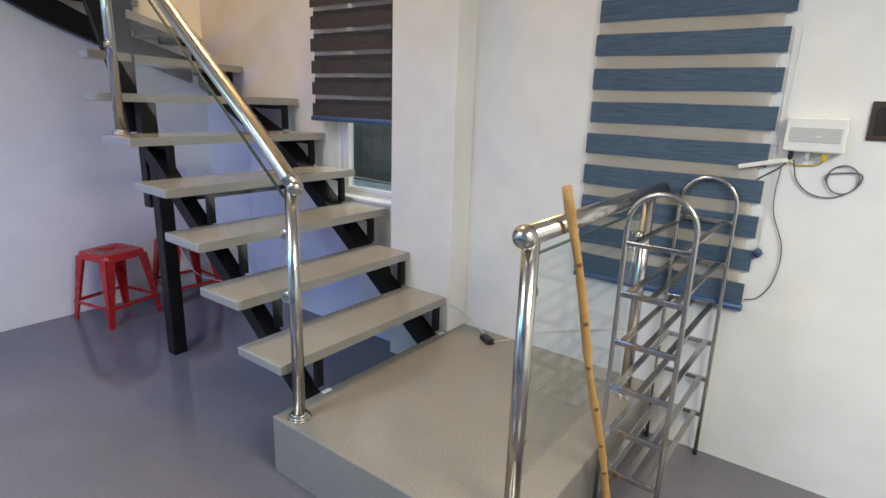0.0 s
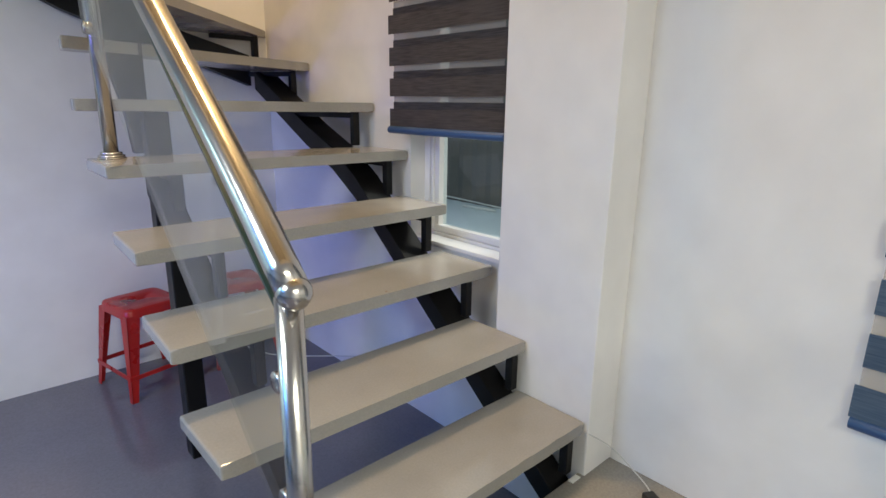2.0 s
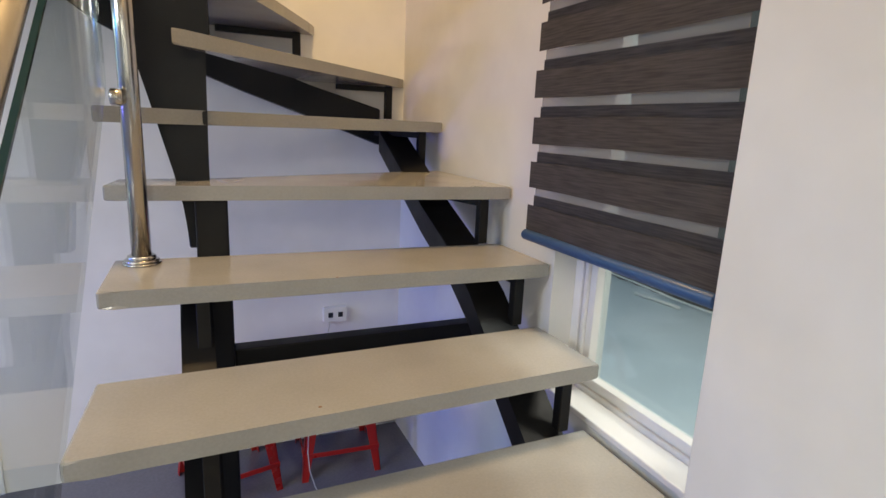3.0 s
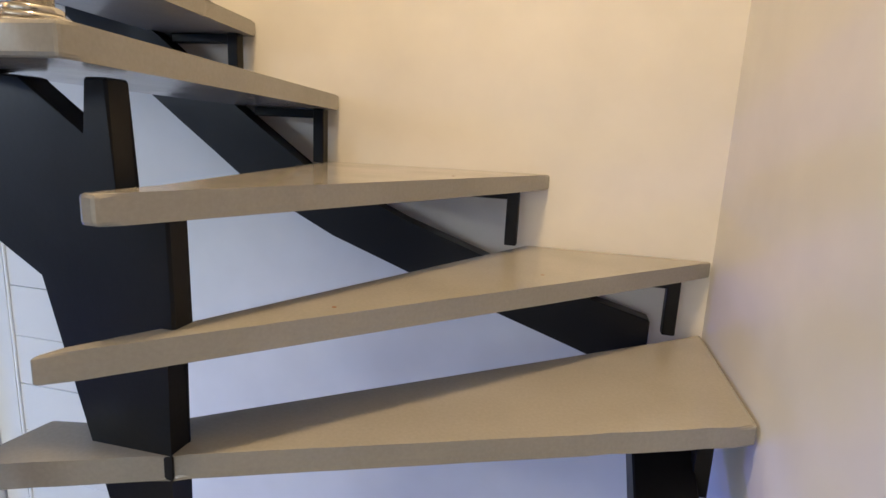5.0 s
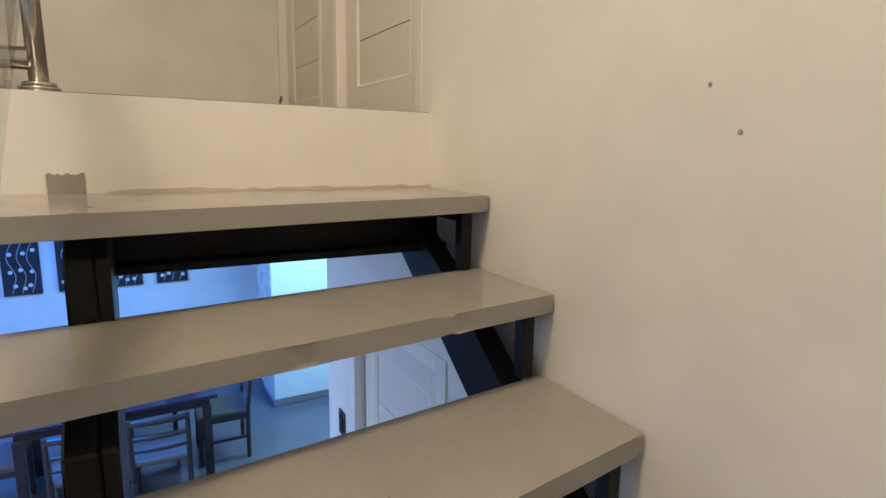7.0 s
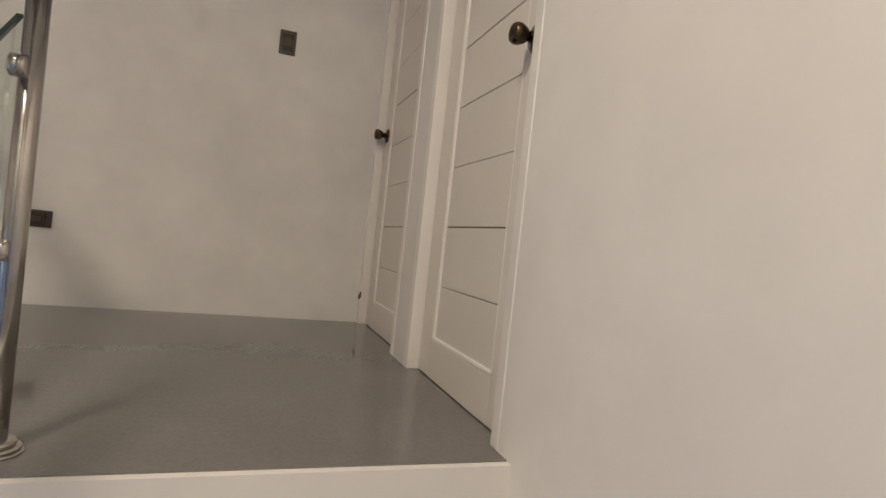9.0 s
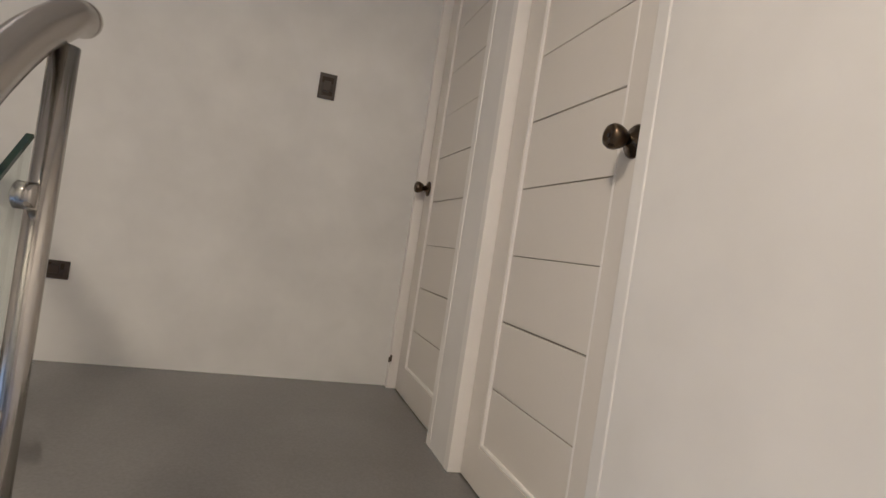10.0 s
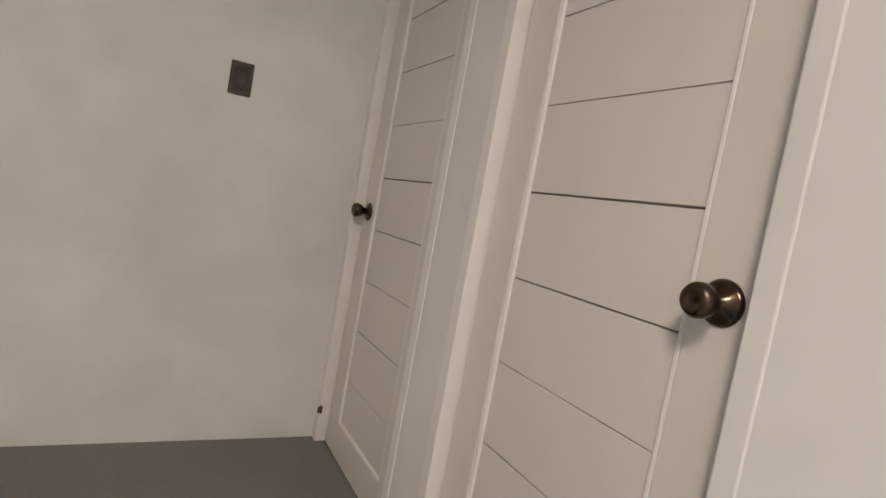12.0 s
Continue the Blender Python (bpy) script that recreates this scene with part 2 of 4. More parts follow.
def turned(profile, m, sides=20, bm=None):
    """A body turned round its z axis from (radius, height) pairs."""
    b = bmesh.new()
    rings = [[b.verts.new((r * math.cos(k * math.tau / sides), r * math.sin(k * math.tau / sides), z)) for k in range(sides)] for r, z in profile]
    for u, v in zip(rings, rings[1:]):
        for k in range(sides):
            b.faces.new((u[k], u[(k + 1) % sides], v[(k + 1) % sides], v[k]))
    b.faces.new(rings[0][::-1])
    b.faces.new(rings[-1])
    b.transform(m)
    return join(bm, b)


def arc(points, steps=8):
    """A smooth line through the points."""
    p = [Vector(v) for v in points]
    p = [p[0] * 2 - p[1]] + p + [p[-1] * 2 - p[-2]]
    out = []
    for i in range(1, len(p) - 2):
        for k in range(steps):
            t = k / steps
            out.append(0.5 * ((2 * p[i]) + (p[i + 1] - p[i - 1]) * t + (2 * p[i - 1] - 5 * p[i] + 4 * p[i + 1] - p[i + 2]) * t * t + (3 * p[i] - p[i - 1] - 3 * p[i + 1] + p[i + 2]) * t ** 3))
    return out + [p[-2]]


def wall(name, axis, face, back, u0, u1, z0, z1, holes=(), mat=None, label=""):
    """A wall across axis 'x' or 'y' between face and back, with holes (u0, u1, z0, z1) right through it."""
    us = sorted({u0, u1, *[h[0] for h in holes], *[h[1] for h in holes]})
    zs = sorted({z0, z1, *[h[2] for h in holes], *[h[3] for h in holes]})
    solid = {}
    for i in range(len(us) - 1):
        for j in range(len(zs) - 1):
            cu, cz = (us[i] + us[i + 1]) / 2, (zs[j] + zs[j + 1]) / 2
            solid[i, j] = not any(h[0] < cu < h[1] and h[2] < cz < h[3] for h in holes)
    b = bmesh.new()
    pt = (lambda u, d, z: (d, u, z)) if axis == "x" else (lambda u, d, z: (u, d, z))

    def quad(*c):
        b.faces.new([b.verts.new(pt(*v)) for v in c])

    for (i, j), s in solid.items():
        if not s:
            continue
        a, c, e, g = us[i], us[i + 1], zs[j], zs[j + 1]
        quad((a, face, e), (c, face, e), (c, face, g), (a, face, g))
        quad((a, back, e), (c, back, e), (c, back, g), (a, back, g))
        for (di, dj), p, q in (((-1, 0), (a, e), (a, g)), ((1, 0), (c, e), (c, g)), ((0, -1), (a, e), (c, e)), ((0, 1), (a, g), (c, g))):
            if not solid.get((i + di, j + dj), False):
                quad((p[0], face, p[1]), (q[0], face, q[1]), (q[0], back, q[1]), (p[0], back, p[1]))
    bmesh.ops.remove_doubles(b, verts=b.verts[:], dist=1e-5)
    ob = link_mesh(name, b, mat or WALL)
    return tagged(ob, label or "white painted plaster wall, slightly scuffed", "wall", kind="structure")


# ---- structure ----
G0, UP, YN, XE, XB = -0.25, 2.606, 2.40, 0.12, 0.17
tagged(link_mesh("floor", box(-7.0, 0.4, -4.5, 4.2, G0 - 0.1, G0), FLOORLOW), "glossy speckled grey coated ground floor", "floor", kind="structure")
tagged(link_mesh("platform", box(-1.10, XB, -1.06, 0.015, G0, 0.0, 0.006), PLATFORM), "raised beige grey entry platform at the foot of the stair", "platform", kind="structure")
wall("wall_east_stair", "x", XE, 0.34, 0.408, 2.6, G0, 5.1, [(0.47, 1.045, 0.605, 1.95)])
wall("wall_east_entry", "x", XB, 0.34, -4.5, -0.012, G0, 2.4, [(-1.28, -0.68, 0.6, 1.95)])
tagged(link_mesh("pillar", box(0.01, 0.36, -0.012, 0.408, G0, 5.1, 0.004), WALL), "white plastered pillar beside the lowest steps", "pillar", kind="structure")
wall("wall_north_lower", "y", YN, 2.6, -2.8, XE, G0, 2.4, [(-2.43, -1.71, G0, 1.82)])
wall("wall_north_upper", "y", YN, 2.6, -3.8, XE, 2.4, 5.1, [(-3.568, -2.857, 2.55, 4.66), (-2.615, -1.885, 2.55, 4.66)])
wall("wall_west_lower", "x", -7.0, -7.2, -4.5, 4.2, G0, 2.4)
wall("wall_south_lower", "y", -4.5, -4.7, -7.0, 0.34, G0, 2.4)
wall("wall_kitchen", "y", 4.2, 4.4, -7.0, -2.6, G0, 2.4)
wall("wall_store", "x", -2.6, -2.8, 2.6, 4.2, G0, 2.4)
wall("wall_west_upper", "x", -3.61, -3.8, -1.5, 2.4, UP, 5.1, mat=WORNWALL, label="white painted plaster wall with grey smudges and touch-ups")
wall("wall_south_upper", "y", -1.5, -1.7, -3.8, 0.34, 2.4, 5.1)
wall("wall_east_upper", "x", XB, 0.34, -1.5, -0.012, 2.4, 5.1)
slab = wall("slab_hall", "y", -4.5, 4.2, -7.0, -1.78, 2.36, 2.603, label="white painted edge of the upper floor slab")
wall("slab_entry", "y", -4.5, -0.9, -1.78, XB, 2.36, 2.603, label="white painted slab over the entry")
tagged(link_mesh("floor_upper", box(-3.8, -1.80, -1.5, 2.604, 2.603, UP), FLOOR), "glossy grey coated upper hall floor", "floor", kind="structure")
tagged(link_mesh("floor_upper_entry", box(-1.776, XB, -1.5, -0.899, 2.603, UP), FLOOR), "glossy grey coated upper floor over the entry", "floor", kind="structure")
tagged(link_mesh("ceiling_lower", box(-7.0, -1.80, -4.5, 4.2, 2.34, 2.358), WALL), "white painted ceiling under the upper floor", "ceiling", kind="structure")
tagged(link_mesh("ceiling_upper", box(-3.8, 0.36, -1.7, 2.6, 5.1, 5.2), WALL), "white painted ceiling over stair and hall", "ceiling", kind="structure")
tagged(link_mesh("ground", box(-400, 400, -400, 400, G0 - 0.3, G0 - 0.12), OUTSIDE), "plain dark ground outside the house", "ground", kind="structure")

# ---- staircase ----
R, TH = 0.2, 0.041
stair = thing("staircase", (-0.5, 0.0, 0.0), "quarter-turn stair of grey coated treads on black steel stringers", "staircase")
TREADS = [
    [(-1.063, 0.0), (0.004, 0.0), (0.004, 0.285), (-1.063, 0.285)],
    [(-1.063, 0.265), (0.004, 0.258), (0.004, 0.545), (-1.063, 0.548)],
    [(-1.076, 0.508), (0.092, 0.512), (0.092, 0.810), (-1.063, 0.810)],
    [(-1.072, 0.752), (0.100, 0.782), (0.100, 1.075), (-1.059, 1.062)],
    [(-1.048, 1.088), (0.113, 1.057), (0.108, 1.356), (-1.045, 1.390)],
    [(-1.058, 1.386), (0.112, 1.304), (0.110, 1.915), (-0.776, 1.568), (-1.040, 1.545)],
    [(-1.067, 1.384), (0.114, 1.893), (0.114, 2.394), (-0.90, 1.55), (-1.05, 1.53)],
    [(-0.875, 1.360), (0.114, 2.388), (0.114, 2.397), (-0.368, 2.397), (-0.800, 1.500), (-0.866, 1.400)],
    [(-0.800, 1.400), (-0.315, 2.397), (-0.968, 2.397), (-0.812, 1.535), (-0.825, 1.40)],
    [(-0.800, 1.37), (-0.935, 2.397), (-1.240, 2.397), (-1.150, 1.493), (-1.140, 1.37)],
    [(-1.090, 1.37), (-1.200, 2.397), (-1.512, 2.397), (-1.400, 1.37)],
    [(-1.335, 1.385), (-1.460, 2.397), (-1.779, 2.397), (-1.779, 1.372)],
]


def worn(outline, rng):
    """The outline with small dents and chips along its nose, the first edge."""
    (x0, y0), (x1, y1) = outline[0], outline[1]
    n = 36
    dx, dy = x1 - x0, y1 - y0
    ln = math.hypot(dx, dy)
    inward = (-dy / ln, dx / ln)
    pts = [outline[0]]
    for k in range(1, n):
        u = (k + rng.uniform(-0.3, 0.3)) / n
        d = rng.uniform(0, 0.0009) + (0.0025 if rng.random() < 0.05 else 0)
        pts.append((x0 + dx * u + inward[0] * d, y0 + dy * u + inward[1] * d))
    return pts + list(outline[1:])


ZT = [0.2, 0.4, 0.6, 0.8, 1.0, 1.2, 1.4, 1.6, 1.8, 1.99, 2.19, 2.385]
wear = random.Random(3)
for outline, z in zip(TREADS, ZT):
    part("tread", prism(worn(outline, wear), z - TH, z, 0.006), TREAD, stair)


for k, x, y in ((8, -0.52, 2.10), (7, -0.30, 2.06), (4, -0.52, 1.075), (3, -0.62, 0.80), (10, -1.22, 2.05), (9, -0.98, 1.9), (2, -0.4, 0.53), (7, -0.62, 1.68)):
    part("nick", turned([(0.0045, 0), (0.003, 0.0006)], pose(x, y, ZT[k]), 7), KNOT, stair, "small dark chip in the tread coating")


def smear(name, x, y0, y1, z0, z1, rough, n, mat, label):
    """A thin irregular skin of cement on the slab edge, ragged along its top."""
    rng = random.Random(int(1000 * y1))
    b = bmesh.new()
    cols = []
    for k in range(n + 1):
        y = y0 + (y1 - y0) * k / n
        top = z1 - rough * rng.random() * (1.0 if 0 < k < n else 1.3)
        e = rough * 0.3 * rng.uniform(-1, 1) if k in (0, n) else 0
        cols.append([b.verts.new((x + d, y + e, z)) for d in (0, 0.003) for z in (z0, top)])
    for u, v in zip(cols, cols[1:]):
        for a, c in ((0, 1), (1, 3), (3, 2), (2, 0)):
            b.faces.new((u[a], v[a], v[c], u[c]))
    for u in (cols[0], cols[-1]):
        b.faces.new((u[0], u[1], u[3], u[2]))
    return tagged(link_mesh(name, b, mat), label, "patch", kind="structure")


def plate(name, outline, axis, a, b, parent, mat=STEEL, bevel=0.004):
    """A steel plate with an outline (u, z) across axis, from a to b."""
    bm = bmesh.new()
    put = (lambda d, u, z: (d, u, z)) if axis == "x" else (lambda d, u, z: (u, d, z))
    low = [bm.verts.new(put(a, u, z)) for u, z in outline]
    high = [bm.verts.new(put(b, u, z)) for u, z in outline]
    bm.faces.new(low[::-1])
    bm.faces.new(high)
    n = len(outline)
    for k in range(n):
        bm.faces.new((low[k], low[(k + 1) % n], high[(k + 1) % n], high[k]))
    if bevel:
        bmesh.ops.bevel(bm, geom=bm.edges[:], offset=bevel, segments=1, affect="EDGES")
    return part(name, bm, mat, parent)


def ribbon(line, depth):
    """The outline of a stringer from its lower edge."""
    return line + [(u, z + depth) for u, z in line[::-1]]


low1 = [(0.0, -0.18), (0.145, -0.06), (1.18, 0.79), (1.36, 0.905), (1.60, 1.0), (2.14, 1.262)]
plate("stringer", ribbon(low1, 0.095), "x", -0.085, 0.035, stair)
plate("stringer", ribbon([(0.0, -0.18), (0.145, -0.06), (1.18, 0.79), (1.299, 0.87)], 0.088), "x", -0.888, -0.812, stair)
low2 = [(-0.03, 1.285), (-0.30, 1.382), (-0.638, 1.497), (-0.908, 1.597), (-1.164, 1.722), (-1.397, 1.90), (-1.779, 2.19)]
plate("stringer", low2 + [(-1.779, 2.335), (-1.46, 2.138), (-1.264, 1.985), (-1.0, 1.79), (-0.70, 1.66), (-0.36, 1.54), (-0.03, 1.45)], "y", 2.30, 2.36, stair)
plate("stringer", [(-0.800, 1.0), (-0.862, 1.0), (-0.870, 1.13), (-0.895, 1.23), (-0.935, 1.39), (-1.0, 1.66), (-1.28, 1.83), (-1.779, 2.11), (-1.779, 2.338), (-1.46, 2.338), (-1.402, 2.30), (-1.40, 2.143), (-1.23, 2.14), (-1.137, 2.08), (-1.135, 1.945), (-1.01, 1.942), (-0.905, 1.858), (-0.905, 1.942), (-0.867, 1.942), (-0.865, 1.765), (-0.782, 1.755), (-0.780, 1.59), (-0.798, 1.556), (-0.798, 1.30)], "y", 1.497, 1.540, stair)
plate("stringer_doubler", [(-1.03, 1.69), (-1.28, 1.84), (-1.779, 2.115), (-1.779, 2.336), (-1.46, 2.336), (-1.404, 2.298), (-1.402, 2.145), (-1.23, 2.142), (-1.139, 2.08), (-1.137, 1.947), (-1.03, 1.942)], "y", 1.5405, 1.565, stair)
part("newel_column", box(-0.836, -0.758, 1.30, 1.378, G0, 0.957, 0.006), STEEL, stair, "black square steel column on the ground floor")
part("newel_post", box(-0.843, -0.757, 1.393, 1.460, 0.60, 1.157, 0.005), STEEL, stair, "black steel post between the turning treads")
part("cross_beam", box(-0.756, 0.118, 1.335, 1.392, 0.625, 0.728, 0.004), STEEL, stair)
ib = box(-1.778, -1.66, 1.50, 2.39, 2.318, 2.336, 0.002)
box(-1.74, -1.72, 1.50, 2.39, 2.235, 2.318, 0, 1, ib)
box(-1.778, -1.66, 1.50, 2.39, 2.215, 2.235, 0.002, 1, ib)
part("landing_beam", ib, STEEL, stair, "black steel I-beam under the slab edge")


def bracket(p, run, drop, parent):
    """An angle-bar bracket: an upright under the tread's nose and a bar along its underside."""
    b = bar(p, (p[0], p[1], p[2] - drop), 0.032, 0.032, 0.002)
    q = Vector(p) + Vector(run)
    bar((p[0], p[1], p[2] - 0.014), (q.x, q.y, p[2] - 0.014), 0.03, 0.024, 0.002, b)
    part("bracket", b, STEEL, parent)


for k in range(5):
    y, z = TREADS[k][1][1], ZT[k] - TH
    bracket(((-0.03, -0.022, -0.006, 0.022, 0.03)[k], y + 0.04, z - 0.001), (0, 0.22, 0), 0.15, stair)
    bracket((-0.835, TREADS[k][0][1] + 0.05, z - 0.001), (0, 0.20, 0), 0.15, stair)
for k, (p, run) in enumerate((((0.03, 1.345), (-0.1, 0.4)), ((0.045, 1.955), (-0.12, 0.25)), ((0.022, 2.345), (-0.25, 0.0)), ((-0.405, 2.345), (-0.33, 0)), ((-0.968, 2.345), (-0.2, 0)), ((-1.235, 2.345), (-0.2, 0)), ((-1.50, 2.345), (-0.2, 0)))):
    bracket((*p, ZT[5 + k] - TH - 0.001), (*run, 0), 0.15, stair)
for x, y in ((-0.03, 0.055), (-0.835, 0.055)):
    part("foot_plate", box(x - 0.022, x + 0.022, y - 0.065, y - 0.045, 0.0, 0.004, 0.001), PLASTIC, stair, "white paint splash round a post foot")

smear("patch", -1.7795, 1.451, 1.52, 2.384, 2.431, 0.006, 14, PATCH, "square of bare grey cement on the slab edge")
smear("grout_line", -1.7793, 1.56, 2.395, 2.384, 2.396, 0.009, 26, GRIME, "brownish smear of grout along the top step")

# ---- railings ----


def post(parent, x, y, z0, z1, r=0.0235, lean=(0, 0)):
    """A stainless post with a stepped base flange."""
    p = part("post", rod([(x, y, z0), (x + lean[0], y + lean[1], z1)], r, 20), CHROME, parent, "polished stainless tube", True)
    for ra, za, zb in ((0.046, 0, 0.006), (0.042, 0.006, 0.014), (0.034, 0.014, 0.024)):
        part("flange", turned([(ra - 0.002, za), (ra, za + 0.002), (ra, zb - 0.002), (ra - 0.003, zb)], pose(x, y, z0), 24), CHROME, p, "", True)
    return p


def clip(parent, p, axis):
    """A round glass clip."""
    m = pose(*p, 90, 0, 0) if axis == "y" else pose(*p, 0, 90, 0)
    part("glass_clip", turned([(0.016, -0.014), (0.02, -0.011), (0.02, 0.011), (0.016, 0.014)], m, 18), CHROME, parent, "", True)


def pane(parent, corners, thick, side):
    """A tempered glass panel through four corners, with a dark polished edge along its top."""
    b = bmesh.new()
    d = Vector(side) * thick / 2
    f = [b.verts.new(Vector(c) + d) for c in corners]
    g = [b.verts.new(Vector(c) - d) for c in corners]
    b.faces.new(f)
    b.faces.new(g[::-1])
    for k in range(4):
        b.faces.new((f[k], f[(k + 1) % 4], g[(k + 1) % 4], g[k]))
    o = part("glass_panel", b, GLASS, parent, "clear tempered glass with green edge")
    o.visible_shadow = False
    part("top_edge", bar(Vector(corners[2]) + Vector((0, 0, 0.003)), Vector(corners[3]) + Vector((0, 0, 0.003)), thick + 0.001, 0.006), GLASSEDGE, o)
    return o


def ball(parent, p, r):
    prof = [(r * math.sin(a), -r * math.cos(a)) for a in [0.15 + k * (math.pi - 0.3) / 12 for k in range(13)]]
    return part("end_ball", turned(prof, pose(*p), 24), CHROME, parent, "", True)


rail = thing("stair_railing", (-1.055, -0.067, 0.0), "polished stainless stair railing with clear glass panels", "railing")
post(rail, -1.038, -0.075, 0.0, 0.895)
p2 = post(rail, -0.975, 1.335, 1.0, 2.14)
post(rail, -0.902, 1.432, 1.99, 2.72)
pa = post(rail, -1.90, 1.4445, UP, 3.51, 0.0195, lean=(-0.03, -0.01))
line1 = [(-1.04, -0.10, 0.908), (-1.04, 0.145, 1.124), (-1.04, 0.671, 1.556), (-1.015, 1.22, 2.02), (-0.965, 1.37, 2.20), (-0.915, 1.425, 2.46), (-0.98, 1.425, 2.74), (-1.30, 1.42, 2.965), (-1.78, 1.41, 3.42), (-1.93, 1.425, 3.545), (-1.99, 1.43, 3.57)]
part("handrail", rod(arc(line1, 6), 0.0285, 20), CHROME, rail, "polished stainless handrail tube", True)
ball(rail, (-1.04, -0.10, 0.908), 0.0295)
ball(rail, (-1.99, 1.43, 3.57), 0.029)
pane(rail, [(-1.042, -0.045, 0.365), (-1.018, 1.27, 1.445), (-1.018, 1.27, 1.945), (-1.042, -0.045, 0.86)], 0.008, (1, 0, 0))
pane(rail, [(-1.06, 1.418, 2.13), (-1.885, 1.425, 2.80), (-1.885, 1.425, 3.365), (-1.06, 1.418, 2.66)], 0.008, (0, 1, 0))
clip(rail, (-1.045, -0.045, 0.735), "x")
clip(rail, (-1.045, -0.045, 0.50), "x")
clip(rail, (-1.0, 1.305, 1.42), "x")
clip(rail, (-1.0, 1.305, 1.80), "x")
clip(rail, (-1.895, 1.427, 3.285), "y")
clip(rail, (-1.90, 1.427, 2.963), "y")

rail2 = thing("entry_railing", (-0.99, -0.98, 0.0), "polished stainless railing with glass at the platform edge", "railing")
post(rail2, -1.0, -1.0, 0.0, 0.875)
post(rail2, -0.02, -1.0, 0.0, 0.875)
part("handrail", rod([(-1.035, -1.0, 0.885), (XB, -1.0, 0.885)], 0.0285, 20), CHROME, rail2, "polished stainless handrail tube", True)
ball(rail2, (-1.035, -1.0, 0.885), 0.033)
pane(rail2, [(-0.935, -0.985, 0.10), (-0.07, -0.985, 0.10), (-0.07, -0.985, 0.815), (-0.935, -0.985, 0.815)], 0.008, (0, 1, 0))
for x in (-0.96, -0.05):
    for z in (0.715, 0.25):
        clip(rail2, (x, -0.99, z), "y")

rail3 = thing("hall_railing", (-1.90, 0.6, UP), "stainless hall railing with a low tube and posts", "railing")
for x, y in ((-2.58, 1.07), (-3.3, 0.7)):
    post(rail3, x, y, UP, 3.50)
part("bottom_tube", rod([(-1.90, 1.43, UP + 0.075), (-1.97, 0.25, UP + 0.075)], 0.025, 18), CHROME, rail3, "", True)
part("handrail", rod([(-2.05, 1.33, 3.52), (-3.6, 0.55, 3.52)], 0.0285, 18), CHROME, rail3, "", True)

# ---- doors and windows ----


def panel_door(name, x0, x1, z0, z1, y, knob_x, knob_z, label, grooves):
    """A painted door leaf, framed, with a recessed panel of horizontal boards, in a plain casing."""
    d = thing(name, ((x0 + x1) / 2, y, z0), label, "door", kind="structure")
    s, yb = 0.115, y + 0.035
    part("stile", box(x0 + 0.003, x0 + s, y, yb, z0 + 0.004, z1 - 0.004, 0.002), DOORPAINT, d)
    part("stile", box(x1 - s, x1 - 0.003, y, yb, z0 + 0.004, z1 - 0.004, 0.002), DOORPAINT, d)
    part("bottom_rail", box(x0 + s, x1 - s, y, yb, z0 + 0.004, z0 + 0.128), DOORPAINT, d)
    part("top_rail", box(x0 + s, x1 - s, y, yb, z1 - 0.13, z1 - 0.004), DOORPAINT, d)
    part("panel_back", box(x0 + s, x1 - s, y + 0.019, y + 0.03, z0 + 0.128, z1 - 0.13), GROOVESHADE, d)
    mould = bmesh.new()
    ua, ub, za, zb = x0 + s, x1 - s, z0 + 0.128, z1 - 0.13
    for p, q in (((ua + 0.006, za), (ua + 0.006, zb)), ((ub - 0.006, za), (ub - 0.006, zb)), ((ua, za + 0.006), (ub, za + 0.006)), ((ua, zb - 0.006), (ub, zb - 0.006))):
        bar((p[0], y + 0.007, p[1]), (q[0], y + 0.007, q[1]), 0.012, 0.011, 0.003, mould, up=(0, 1, 0))
    part("moulding", mould, TRIM, d)
    edges = [za] + [g for g in grooves if za + 0.03 < g < zb - 0.03] + [zb]
    for k, (a, b) in enumerate(zip(edges, edges[1:])):
        gap = 0.0012 + 0.0012 * ((k * 7) % 3)
        part("board", box(ua, ub, y + 0.009, y + 0.019, a + gap, b - 0.0008, 0.001, 1), DOORPAINT, d)
    k = part("knob", turned([(0.012, 0.0), (0.012, 0.018), (0.021, 0.028), (0.0265, 0.042), (0.0265, 0.052), (0.022, 0.06), (0.014, 0.062), (0.011, 0.059)], pose(knob_x, y - 0.006, knob_z, 90), 28), BRONZE, d, "round antique bronze knob", True)
    part("rosette", turned([(0.036, 0), (0.036, 0.003), (0.031, 0.008), (0.016, 0.013), (0.013, 0.02)], pose(knob_x, y, knob_z, 90), 28), BRONZE, k, "", True)
    part("keyhole", turned([(0.004, 0), (0.004, 0.002)], pose(knob_x, y - 0.0655, knob_z, 90), 10), BLACKPLASTIC, k)
    return d


def casing(name, x0, x1, z0, z1, y0, y1, w=0.055, side=None):
    c = thing(name, ((x0 + x1) / 2, y0, z0), "white painted door frame", "door frame", kind="structure")
    part("jamb", box(x0 - w, x0, y0, y1, z0, z1 + w, 0.002), TRIM, c)
    part("jamb", box(x1, x1 + w, y0, y1, z0, z1 + w, 0.002 if side is None else 0.004, 2), side or TRIM, c)
    part("head", box(x0 + 0.0005, x1 - 0.0005, y0, y1, z1, z1 + w, 0.002), TRIM, c)
    return c


